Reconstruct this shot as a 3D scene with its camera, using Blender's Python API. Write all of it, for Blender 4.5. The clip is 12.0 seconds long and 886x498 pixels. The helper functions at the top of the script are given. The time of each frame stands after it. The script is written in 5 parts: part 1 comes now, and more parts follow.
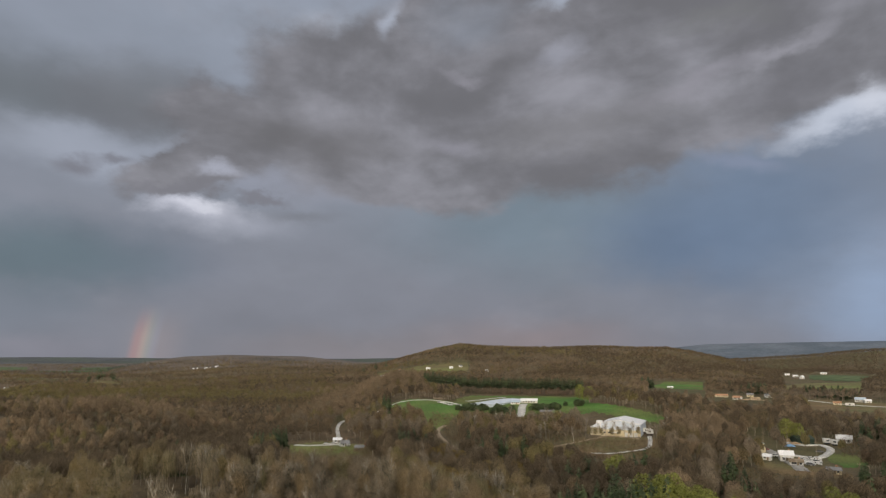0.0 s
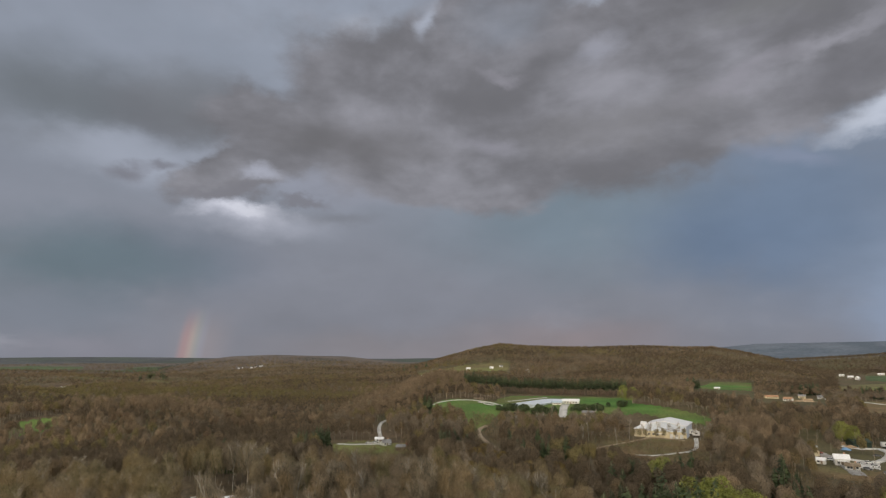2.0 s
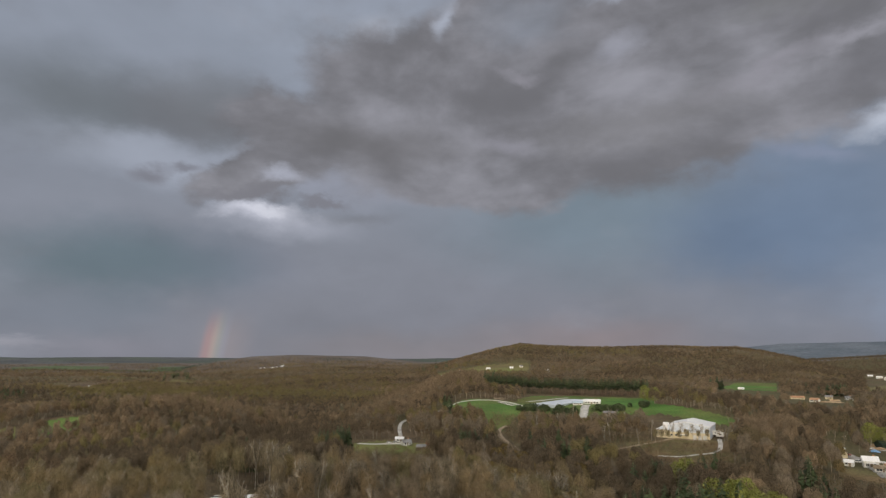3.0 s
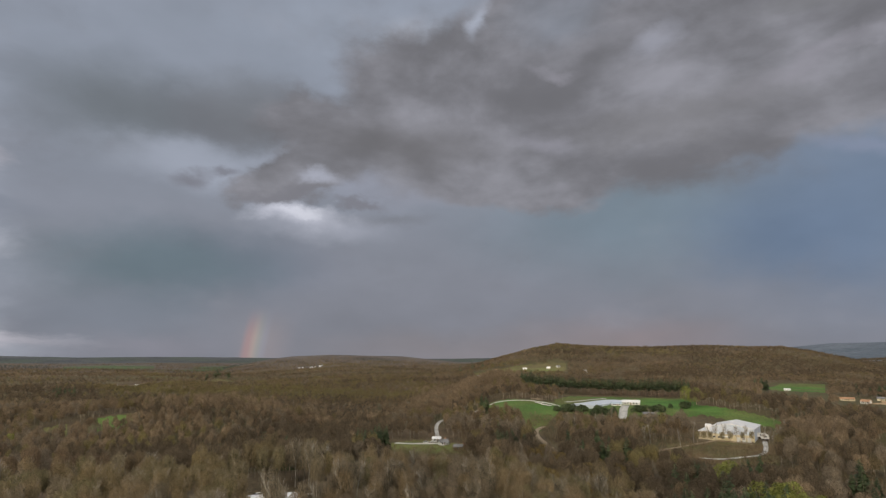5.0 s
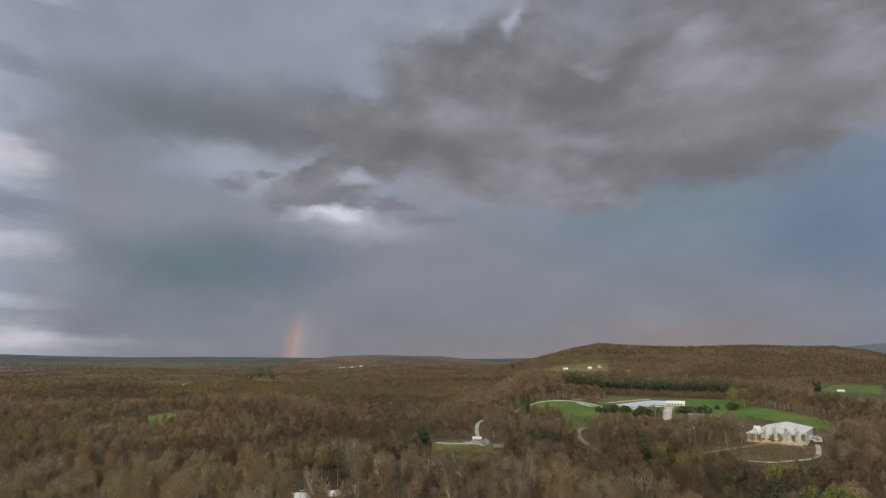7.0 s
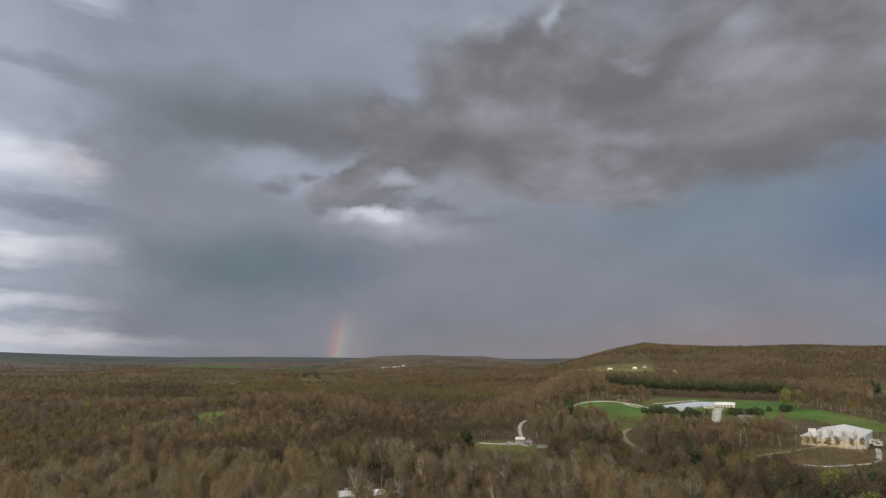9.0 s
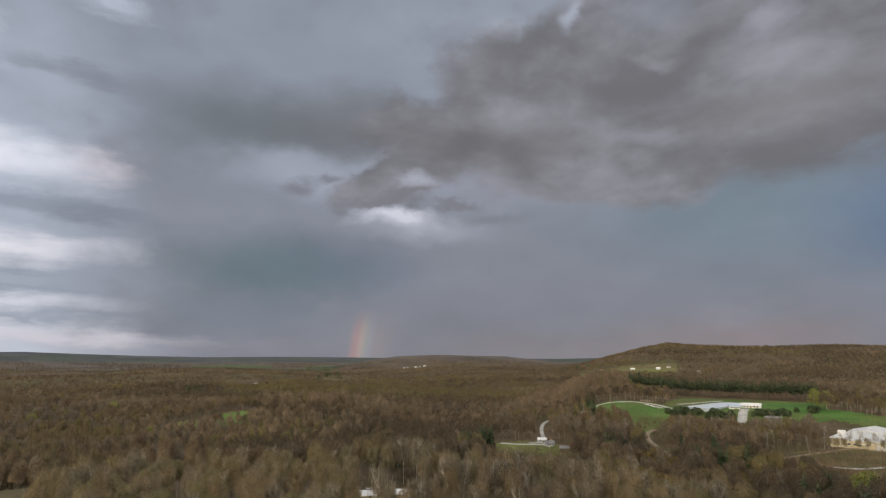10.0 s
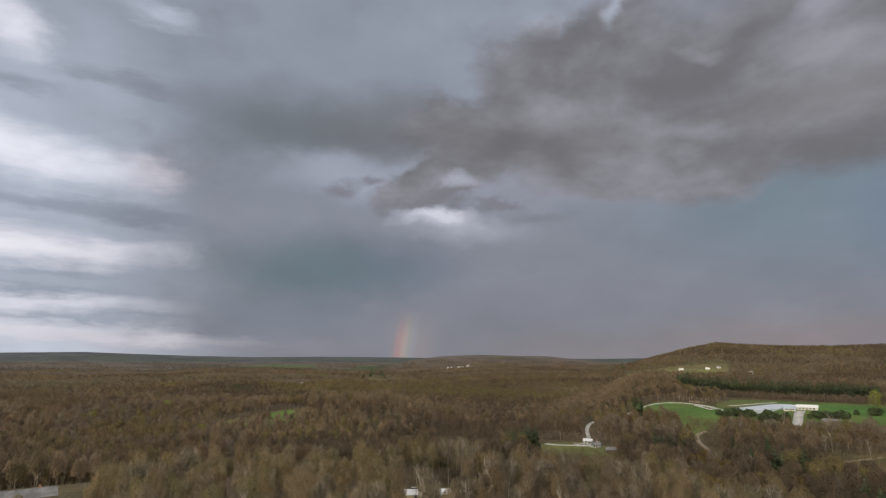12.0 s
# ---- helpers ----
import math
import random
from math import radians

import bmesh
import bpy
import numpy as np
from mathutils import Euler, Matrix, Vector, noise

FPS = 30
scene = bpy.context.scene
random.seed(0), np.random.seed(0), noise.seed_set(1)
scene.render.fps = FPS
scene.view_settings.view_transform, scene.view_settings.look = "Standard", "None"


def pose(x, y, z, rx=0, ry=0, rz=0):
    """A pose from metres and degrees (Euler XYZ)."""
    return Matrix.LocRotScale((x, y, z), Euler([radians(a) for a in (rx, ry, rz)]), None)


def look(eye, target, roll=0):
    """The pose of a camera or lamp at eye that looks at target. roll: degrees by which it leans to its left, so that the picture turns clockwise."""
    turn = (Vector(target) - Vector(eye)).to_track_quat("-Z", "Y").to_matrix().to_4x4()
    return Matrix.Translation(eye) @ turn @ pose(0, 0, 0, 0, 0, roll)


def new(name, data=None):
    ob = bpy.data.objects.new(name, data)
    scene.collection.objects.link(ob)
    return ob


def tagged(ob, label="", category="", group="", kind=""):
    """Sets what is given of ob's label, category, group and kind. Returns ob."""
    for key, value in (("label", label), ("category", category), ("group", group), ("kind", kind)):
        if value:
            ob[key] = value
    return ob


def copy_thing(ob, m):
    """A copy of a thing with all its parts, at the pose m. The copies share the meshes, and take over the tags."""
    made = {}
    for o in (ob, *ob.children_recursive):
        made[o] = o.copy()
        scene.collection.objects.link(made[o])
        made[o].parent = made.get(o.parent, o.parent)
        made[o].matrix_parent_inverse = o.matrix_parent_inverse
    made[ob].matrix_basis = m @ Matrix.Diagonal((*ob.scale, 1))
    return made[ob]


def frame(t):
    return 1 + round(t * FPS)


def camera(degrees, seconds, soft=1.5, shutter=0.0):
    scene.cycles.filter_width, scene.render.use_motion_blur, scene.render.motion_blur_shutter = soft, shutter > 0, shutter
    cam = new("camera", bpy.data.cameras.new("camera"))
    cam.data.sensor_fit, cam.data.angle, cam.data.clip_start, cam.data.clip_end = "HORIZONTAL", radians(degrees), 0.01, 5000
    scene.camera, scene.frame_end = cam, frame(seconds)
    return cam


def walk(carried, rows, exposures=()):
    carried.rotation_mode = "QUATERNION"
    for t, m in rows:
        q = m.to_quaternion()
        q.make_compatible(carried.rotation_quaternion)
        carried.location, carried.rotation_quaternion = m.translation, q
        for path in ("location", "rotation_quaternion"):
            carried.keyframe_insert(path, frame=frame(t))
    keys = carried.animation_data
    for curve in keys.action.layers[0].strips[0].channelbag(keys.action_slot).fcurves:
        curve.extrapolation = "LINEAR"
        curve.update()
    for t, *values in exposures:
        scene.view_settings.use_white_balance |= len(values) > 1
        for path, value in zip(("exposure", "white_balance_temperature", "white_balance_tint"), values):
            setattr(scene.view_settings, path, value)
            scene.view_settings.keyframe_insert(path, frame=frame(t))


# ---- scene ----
EYE = 60.0          # metres above the valley floor
PITCH = 9.69        # degrees upward
cam = camera(71.4, 12.0, soft=1.25)
PAN = ((0.0, 0.0), (0.5, 0.84), (1.0, 1.73), (1.5, 2.69), (2.0, 3.67), (2.5, 4.59), (3.0, 5.48),
       (5.0, 8.79), (5.5, 9.64), (6.0, 10.53), (6.5, 11.46), (7.0, 12.41), (9.0, 16.24), (9.5, 17.21),
       (10.0, 18.17), (10.5, 19.16), (11.0, 20.15), (11.5, 21.14), (12.0, 22.12))
walk(cam, [(t, pose(0, 0, EYE, 90 + PITCH, 0, yaw)) for t, yaw in PAN])
# ---- the lie of the land: heights by bearing (degrees, right of north) and distance ----
def smooth(a, b, v):
    k = np.clip((v - a) / (b - a), 0, 1)
    return k * k * (3 - 2 * k)


def bump(b, r, b0, r0, wide, deep):
    """A soft rise round bearing b0 and distance r0; wide in degrees, deep in metres."""
    return np.exp(-((b - b0) / wide) ** 2 - ((r - r0) / deep) ** 2)


def ridge(b, r, r0, front, back, bearings, tops, canopy):
    """A long ridge whose wooded top shows at the given elevations (degrees) along the bearings."""
    top = EYE + r0 * np.tan(np.radians(np.interp(b, bearings, tops))) - canopy
    d = r - r0
    return np.maximum(top, -8) * np.exp(-(d / np.where(d < 0, front, back)) ** 2)


def height(x, y):
    x, y = np.asarray(x, float), np.asarray(y, float)
    r, b = np.hypot(x, y), np.degrees(np.arctan2(x, y))
    z = np.interp(b, (-24, -18, -8, 0, 5, 10, 13, 16, 23, 26, 36), (8, 7.5, 5, 2.5, -3, -8, -5, -1, -1, -7, -8)) * smooth(170, 235, r) * smooth(350, 300, r) + np.interp(b, (-22, -14, -8, -4), (-13, -6.5, -6, 0)) * smooth(320, 430, r)            # the valley beyond the near wood
    z = z - 8.0 * bump(b, r, -34, 440, 16, 90)
    shelf = smooth(470, 640, r) * smooth(1250, 880, r)
    z = z + 12.0 * shelf * smooth(-9, -2, b) * smooth(25, 12, b)   # the plateau of the long hall
    z = z + 5.0 * shelf * smooth(10, 20, b) * smooth(34, 24, b)
    z = z + 18.0 * bump(b, r, -4.8, 880, 5.2, 170) - 9.0 * bump(b, r, -16, 740, 5, 190)   # wooded spur and the dell beside it
    z = z + 7.0 * bump(b, r, 21.8, 440, 3.2, 60)                     # wooded knoll by the white shed
    z = z + 21.0 * bump(b, r, -31, 650, 12, 105) + 17.0 * bump(b, r, -52, 700, 9, 130)         # the wooded slope across the valley
    z = z + 5.0 * bump(b, r, -30, 1000, 9, 160) + 9.0 * bump(b, r, -47, 1050, 10, 230)
    z = z + 10.0 * bump(b, r, -20, 1500, 9, 260) + 8.0 * bump(b, r, -42, 1900, 16, 250)
    z = z + 7.0 * bump(b, r, -26.5, 655, 5, 60) - 9.0 * bump(b, r, -23, 790, 8, 70)      # the brown knoll and the hollow behind it
    z = z + RIDGES(b, r) + 13.0 * bump(b, r, -28.2, 1650, 1.6, 70)
    swell = 4.6 * np.sin(x / 62 + 0.8 * np.sin(y / 90)) * np.sin(y / 62 + 1.0) + 9.0 * np.sin(x / 190 + 2.0) * np.sin(y / 215 + 0.6)
    z = z + swell * np.maximum(smooth(-6, -13, b) * smooth(330, 430, r), 0.6 * smooth(900, 1300, r)) * smooth(3600, 2600, r) * smooth(-66, -62, b) * smooth(48, 42, b)
    return z


def RIDGES(b, r):
    main = ridge(b, r, 2000, 430, 900, (-8.4, -6.1, -4.3, -1.2, 1.5, 3.9, 11, 19.7, 22, 24.5, 29),
                 (-1.6, -0.75, -0.25, 0.6, 1.05, 0.85, 0.74, 0.72, 0.33, -0.3, -1.6), 13)
    right = ridge(b, r, 2750, 420, 500, (19, 22, 25, 29, 32, 36, 60), (-1.5, -0.9, -0.22, 0.0, 0.26, 0.5, 0.8), 13)
    blue = ridge(b, r, 4650, 700, 900, (10, 19.7, 23, 29, 36, 60), (-0.7, 0.5, 0.84, 0.93, 1.0, 1.0), 0)
    brown = ridge(b, r, 3300, 500, 600, (-28, -25.7, -22.3, -19, -12.4, -9.4, -6.4, -3), (-1.1, -0.5, -0.02, 0.08, -0.12, -0.46, -0.75, -1.2), -2)
    left = ridge(b, r, 4550, 700, 900, (-90, -57.5, -52, -48, -44.4, -39, -33.5, -27, -16, 0),
                 (0.2, 0.24, 0.3, 0.13, 0.0, -0.15, -0.1, -0.16, -0.36, -0.4), -4)
    return np.maximum.reduce([main, right, blue, brown, left])

# ---- light: storm sky in front, open evening sky behind, low warm sun at the back ----
SUN_BEARING, SUN_HEIGHT = 195.4, 5.3
world = bpy.data.worlds.new("storm_sky")
scene.world = world
world.use_nodes = True
wt = world.node_tree
wt.nodes.clear()


def wnode(kind, **props):
    n = wt.nodes.new(kind)
    for key, value in props.items():
        setattr(n, key, value)
    return n


def wmath(op, a, b=0.0, c=0.0):
    n = wnode("ShaderNodeMath", operation=op)
    for i, v in enumerate((a, b, c)):
        if hasattr(v, "links"):
            wt.links.new(v, n.inputs[i])
        else:
            n.inputs[i].default_value = v
    return n.outputs[0]


def wmap(v, a, b, c=0.0, d=1.0, how="SMOOTHSTEP"):
    n = wnode("ShaderNodeMapRange", interpolation_type=how)
    wt.links.new(v, n.inputs[0])
    for i, k in enumerate((a, b, c, d)):
        n.inputs[i + 1].default_value = k
    return n.outputs[0]


def wvec(x, y, z=0.0):
    n = wnode("ShaderNodeCombineXYZ")
    for i, v in enumerate((x, y, z)):
        if hasattr(v, "links"):
            wt.links.new(v, n.inputs[i])
        else:
            n.inputs[i].default_value = v
    return n.outputs[0]


def wnoise(vec, scale, detail=4.0, rough=0.55, dist=0.0):
    n = wnode("ShaderNodeTexNoise")
    wt.links.new(vec, n.inputs["Vector"])
    n.inputs["Scale"].default_value, n.inputs["Detail"].default_value = scale, detail
    n.inputs["Roughness"].default_value, n.inputs["Distortion"].default_value = rough, dist
    return n.outputs["Fac"]


def wmix(fac, a, b, blend="MIX"):
    n = wnode("ShaderNodeMix", data_type="RGBA", blend_type=blend)
    for s, v in ((n.inputs[0], fac), (n.inputs[6], a), (n.inputs[7], b)):
        if hasattr(v, "links"):
            wt.links.new(v, s)
        elif isinstance(v, tuple):
            s.default_value = (*v, 1)
        else:
            s.default_value = v
    return n.outputs[2]


def srgb(r, g, b):
    """A colour from its display values, 0 to 255."""
    return tuple((v / 255 / 12.92) if v < 10.3 else ((v / 255 + 0.055) / 1.055) ** 2.4 for v in (r, g, b))


coord = wnode("ShaderNodeTexCoord").outputs["Generated"]
split = wnode("ShaderNodeSeparateXYZ")
wt.links.new(coord, split.inputs[0])
DX, DY, DZ = split.outputs
BEARING = wmath("MULTIPLY", wmath("ARCTAN2", DX, DY), 57.29578)
RISE = wmath("MULTIPLY", wmath("ARCSINE", DZ), 57.29578)
# the cloud ceiling as a plane overhead: its billows flatten towards the horizon
PLANE = wvec(wmath("DIVIDE", DX, wmath("ADD", wmath("ABSOLUTE", DZ), 0.16)), wmath("DIVIDE", DY, wmath("ADD", wmath("ABSOLUTE", DZ), 0.16)))


def billow(fb, fr, seed, detail=5.0, rough=0.55, swirl=0.0):
    """Noise over the sky, fb and fr swells to the degree across and up, about 0."""
    return wmath("SUBTRACT", wnoise(wvec(wmath("MULTIPLY", BEARING, fb), wmath("MULTIPLY", RISE, fr), seed), 1.0, detail, rough, swirl), 0.5)


ROLL_A, ROLL_B = billow(0.15, 0.24, 0.0, 6.0, 0.56), billow(0.15, 0.24, 7.3, 6.0, 0.56)
FINE = billow(0.14, 0.24, 3.1, 3.0, 0.5)


def drifted(amount):
    """Bearing and height in the sky, pushed about by the billows."""
    return wvec(wmath("MULTIPLY_ADD", ROLL_A, amount, BEARING), wmath("MULTIPLY_ADD", ROLL_B, amount * 0.7, RISE))


SOFT, TORN = drifted(5.0), drifted(8.0)
# long streaks that lie level over the open west
STREAK = billow(0.13, 0.5, 31.0, 6.0, 0.62)
LEVEL = wvec(wmath("MULTIPLY_ADD", ROLL_A, 9.0, BEARING), wmath("MULTIPLY_ADD", STREAK, 3.4, RISE))


def lobe(where, bearing, rise, wide, high, tilt=0.0, core=0.2, how="SMOOTHSTEP", top=1.0):
    """1 inside a tilted oval of the sky, fading to 0 at its rim."""
    n = wnode("ShaderNodeMapping", vector_type="TEXTURE")
    wt.links.new(where, n.inputs["Vector"])
    n.inputs["Location"].default_value = (bearing, rise, 0)
    n.inputs["Rotation"].default_value = (0, 0, radians(tilt))
    n.inputs["Scale"].default_value = (wide, high, 1)
    d = wnode("ShaderNodeVectorMath", operation="LENGTH")
    wt.links.new(n.outputs[0], d.inputs[0])
    return wmap(d.outputs["Value"], 1.0, core, 0.0, top, how)


class Sky:
    colour = None


def cloud(colour, amount, where, bearing, rise, wide, high, tilt=0.0, core=0.2):
    """Lays a cloud or a gap of that colour over the sky."""
    fac = lobe(where, bearing, rise, wide, high, tilt, core, top=amount)
    Sky.colour = wmix(fac, Sky.colour, srgb(*colour))



def bank(colour, light, where, ovals, frayed=0.7, edge=(0.12, 0.52), amount=1.0):
    """One cloud bank out of several ovals: its rim frayed by the billows, its belly mottled between two tones."""
    whole = 0.0
    for oval in ovals:
        whole = wmath("SMOOTH_MAX", whole, lobe(where, *oval, "LINEAR"), 0.25)
    fac = wmap(wmath("MULTIPLY_ADD", billow(0.10, 0.15, 11.0, 7.0, 0.57), frayed, whole), *edge)
    tone = wmap(wmath("ADD", billow(0.06, 0.11, 21.0, 6.0, 0.56, 0.15), wmath("MULTIPLY", FINE, 0.3)), -0.13, 0.23)
    Sky.colour = wmix(wmath("MULTIPLY", fac, amount), Sky.colour, wmix(tone, srgb(*colour), srgb(*light)))


Sky.colour = wmix(wmap(RISE, -2, 26), srgb(128, 129, 137), srgb(142, 148, 160))
cloud((116, 131, 142), 0.8, SOFT, 9.4, 12.2, 22.0, 8.3, 0, 0.1)
cloud((112, 128, 150), 0.9, SOFT, 27.1, 11.5, 17.9, 12.1, 0, 0.1)
cloud((103, 119, 141), 0.75, SOFT, 20.7, 9.6, 10.7, 5.9, 0, 0.0)
cloud((146, 162, 186), 0.95, SOFT, 36.9, 4.4, 11.1, 8.8, 0, 0.0)
cloud((115, 121, 134), 0.85, SOFT, -29.7, 7.8, 15.3, 5.0, 0, 0.1)
cloud((145, 131, 131), 0.7, SOFT, 7.5, 0.9, 15.3, 3.6, 0, 0.0)
cloud((103, 118, 125), 0.8, SOFT, -33.8, 7.5, 15.2, 5.1, 0, 0.1)
cloud((122, 128, 138), 0.7, SOFT, -36.7, 3.4, 12.7, 3.0, 0, 0.1)
cloud((139, 131, 132), 0.6, SOFT, -7.4, 0.4, 20.4, 3.0, 0, 0.0)
cloud((140, 138, 147), 0.6, SOFT, -33.3, 0.7, 7.3, 1.7, 0, 0.0)
cloud((150, 157, 170), 0.7, SOFT, -17.3, 28.7, 17.1, 5.8, 0, 0.1)
cloud((172, 178, 190), 0.8, SOFT, -12.2, 29.1, 4.9, 2.1, 10, 0.0)
cloud((117, 117, 124), 0.9, SOFT, -32.8, 20.0, 10.2, 3.2, -4, 0.1)
cloud((176, 183, 197), 0.95, LEVEL, -59.7, 12.4, 17.0, 23.3, 0, 0.2)
cloud((160, 166, 178), 0.7, LEVEL, -55.8, 5.5, 17.2, 6.5, 0, 0.25)
cloud((224, 224, 233), 0.95, LEVEL, -58.9, 24.7, 5.2, 3.1, -10, 0.02)
cloud((184, 190, 204), 0.85, LEVEL, -48.3, 27.9, 5.1, 1.5, -5, 0.1)
cloud((127, 131, 141), 0.8, LEVEL, -50.0, 22.0, 7.4, 1.2, -3, 0.1)
cloud((138, 145, 157), 0.7, LEVEL, -58.1, 20.4, 5.5, 1.1, -3, 0.1)
cloud((232, 232, 240), 1.0, LEVEL, -58.3, 15.8, 14.0, 3.0, -9, 0.02)
cloud((206, 199, 207), 0.8, LEVEL, -48.5, 15.1, 4.5, 1.7, -6, 0.02)
cloud((126, 131, 142), 0.85, LEVEL, -48.7, 11.3, 8.6, 1.2, -2, 0.1)
cloud((146, 153, 166), 0.8, LEVEL, -56.4, 11.9, 9.6, 1.0, -2, 0.1)
cloud((232, 229, 235), 1.0, LEVEL, -57.5, 8.2, 15.0, 2.1, 0, 0.02)
cloud((142, 150, 163), 0.75, LEVEL, -55.0, 4.8, 9.7, 0.7, 0, 0.2)
cloud((222, 222, 230), 0.95, LEVEL, -57.5, 4.0, 14.5, 1.3, 0, 0.02)
cloud((222, 221, 228), 1.0, LEVEL, -57.5, 1.6, 16.0, 1.9, 0, 0.02)
cloud((206, 200, 207), 0.85, LEVEL, -50.0, 1.2, 14.0, 1.1, -2, 0.02)
cloud((205, 209, 220), 0.8, LEVEL, -56.8, 0.0, 20.4, 1.2, 0, 0.02)
cloud((156, 162, 174), 0.7, LEVEL, -52.0, 2.9, 8.0, 0.35, -1, 0.1)
cloud((150, 157, 170), 0.7, LEVEL, -54.0, 6.3, 7.0, 0.4, 1, 0.1)
cloud((110, 115, 120), 0.85, SOFT, -37.5, 20.0, 12.5, 5.6, -4, 0.1)
cloud((112, 114, 118), 0.8, SOFT, -26.5, 20.8, 9.0, 5.0, -8, 0.1)
cloud((156, 161, 173), 0.9, SOFT, -30.0, 16.3, 13.6, 2.6, -2, 0.2)
cloud((150, 155, 167), 0.85, SOFT, -24.8, 17.1, 4.1, 1.6, 10, 0.2)
cloud((146, 149, 161), 0.9, SOFT, -14.0, 15.3, 11.7, 2.4, -4, 0.3)
cloud((122, 124, 131), 0.7, SOFT, -13.9, 12.4, 6.1, 0.9, -2, 0.1)
bank((113, 112, 116), (149, 148, 155), TORN, (
    (-6.8, 22.5, 16.4, 10.4, 0, 0.3),
    (4.2, 21.6, 21.4, 10.0, 0, 0.3),
    (22.1, 23.5, 26.9, 9.2, 8, 0.3),
    (35.3, 24.7, 13.6, 8.0, 10, 0.3),
    (-1.3, 16.0, 14.1, 3.9, -4, 0.2),
    (-18.6, 20.1, 10.2, 5.1, -8, 0.2),
    (-22.9, 16.0, 6.5, 2.9, 16, 0.2),
    (9.3, 29.1, 24.9, 6.9, 0, 0.4)))
cloud((122, 122, 130), 0.85, SOFT, -31.6, 15.1, 2.6, 0.9, 10, 0.1)
cloud((122, 122, 130), 0.8, SOFT, -28.6, 16.1, 2.2, 0.6, 12, 0.1)
cloud((204, 204, 214), 1.0, TORN, -22.2, 12.6, 5.8, 1.5, -2, 0.1)
cloud((165, 167, 178), 0.75, SOFT, -20.3, 11.7, 8.5, 2.0, -2, 0.05)
cloud((122, 121, 127), 0.9, TORN, -23.6, 14.3, 4.2, 1.0, 6, 0.3)
cloud((124, 123, 130), 0.8, TORN, -17.0, 13.9, 4.0, 0.7, -4, 0.2)
cloud((222, 222, 230), 0.5, TORN, -22.0, 12.9, 2.6, 0.7, 4, 0.1)
cloud((170, 172, 184), 0.85, TORN, -20.8, 16.1, 3.3, 1.1, 4, 0.05)
cloud((112, 110, 112), 0.6, TORN, -12.1, 19.2, 13.7, 3.5, -6, 0.1)
cloud((116, 114, 115), 0.55, TORN, 12.8, 20.4, 15.7, 3.0, 4, 0.1)
cloud((113, 112, 117), 0.6, TORN, 31.4, 21.4, 6.9, 2.2, 12, 0.1)
cloud((119, 119, 119), 0.5, TORN, 25.3, 27.4, 7.0, 1.7, 0, 0.1)
cloud((150, 147, 155), 0.6, TORN, 23.7, 22.7, 9.4, 1.4, 13, 0.0)
cloud((160, 158, 166), 0.65, TORN, 31.2, 24.0, 5.4, 1.2, 15, 0.0)
cloud((178, 184, 198), 0.7, TORN, -5.3, 30.8, 2.0, 2.7, -16, 0.0)
cloud((150, 148, 157), 0.58, TORN, 1.1, 18.7, 3.8, 1.9, -10, 0.0)
cloud((150, 147, 155), 0.58, TORN, 2.6, 25.2, 3.2, 1.0, -10, 0.0)
cloud((162, 163, 174), 0.58, TORN, 11.2, 26.8, 4.7, 1.9, 20, 0.0)
cloud((176, 184, 198), 0.61, TORN, 10.8, 30.9, 3.8, 1.3, 15, 0.0)
cloud((143, 149, 161), 0.5, TORN, 2.6, 30.1, 7.2, 3.1, 0, 0.0)
cloud((196, 201, 213), 0.9, TORN, 34.2, 18.1, 7.2, 2.0, 10, 0.1)
cloud((206, 209, 219), 0.85, TORN, 37.2, 19.0, 3.5, 2.5, 20, 0.1)
cloud((137, 144, 164), 0.6, SOFT, 27.0, 15.7, 4.8, 1.2, -14, 0.0)
# grain of the billows over everything
Sky.colour = wmix(1.0, Sky.colour, wmix(wmap(FINE, -0.25, 0.25, 0, 1, "LINEAR"), (0.93, 0.95, 0.97), (1.06, 1.08, 1.11)), "MULTIPLY")

# the foot of a rainbow, 42 degrees from the point opposite the sun
anti = Vector((-math.sin(radians(SUN_BEARING)) * math.cos(radians(SUN_HEIGHT)), -math.cos(radians(SUN_BEARING)) * math.cos(radians(SUN_HEIGHT)), -math.sin(radians(SUN_HEIGHT))))

dot = wnode("ShaderNodeVectorMath", operation="DOT_PRODUCT")
wt.links.new(coord, dot.inputs[0])
dot.inputs[1].default_value = anti
BOW = wmath("MULTIPLY", wmath("ARCCOSINE", dot.outputs["Value"]), 57.29578)
foot = wmath("MULTIPLY", wmath("MULTIPLY", wmap(RISE, 4.4, 1.2), wmap(BEARING, -5.0, -15.0)), 0.8)


def bow_band(colour, middle, half):
    fac = wmath("MULTIPLY", wmap(wmath("ABSOLUTE", wmath("SUBTRACT", BOW, middle)), half, 0.0), foot)
    Sky.colour = wmix(wmath("MULTIPLY", fac, 0.33), Sky.colour, srgb(*colour))


bow_band((168, 150, 146), 40.6, 3.2)
bow_band((206, 142, 128), 42.0, 0.7)
bow_band((205, 180, 158), 41.5, 0.5)
bow_band((165, 172, 160), 41.1, 0.5)
bow_band((150, 156, 172), 40.7, 0.5)

nishita = wnode("ShaderNodeTexSky", sky_type="NISHITA", sun_disc=False, sun_elevation=radians(SUN_HEIGHT), sun_rotation=radians(SUN_BEARING))
open_sky = wmix(1.0, nishita.outputs[0], (0.11, 0.11, 0.11), "MULTIPLY")
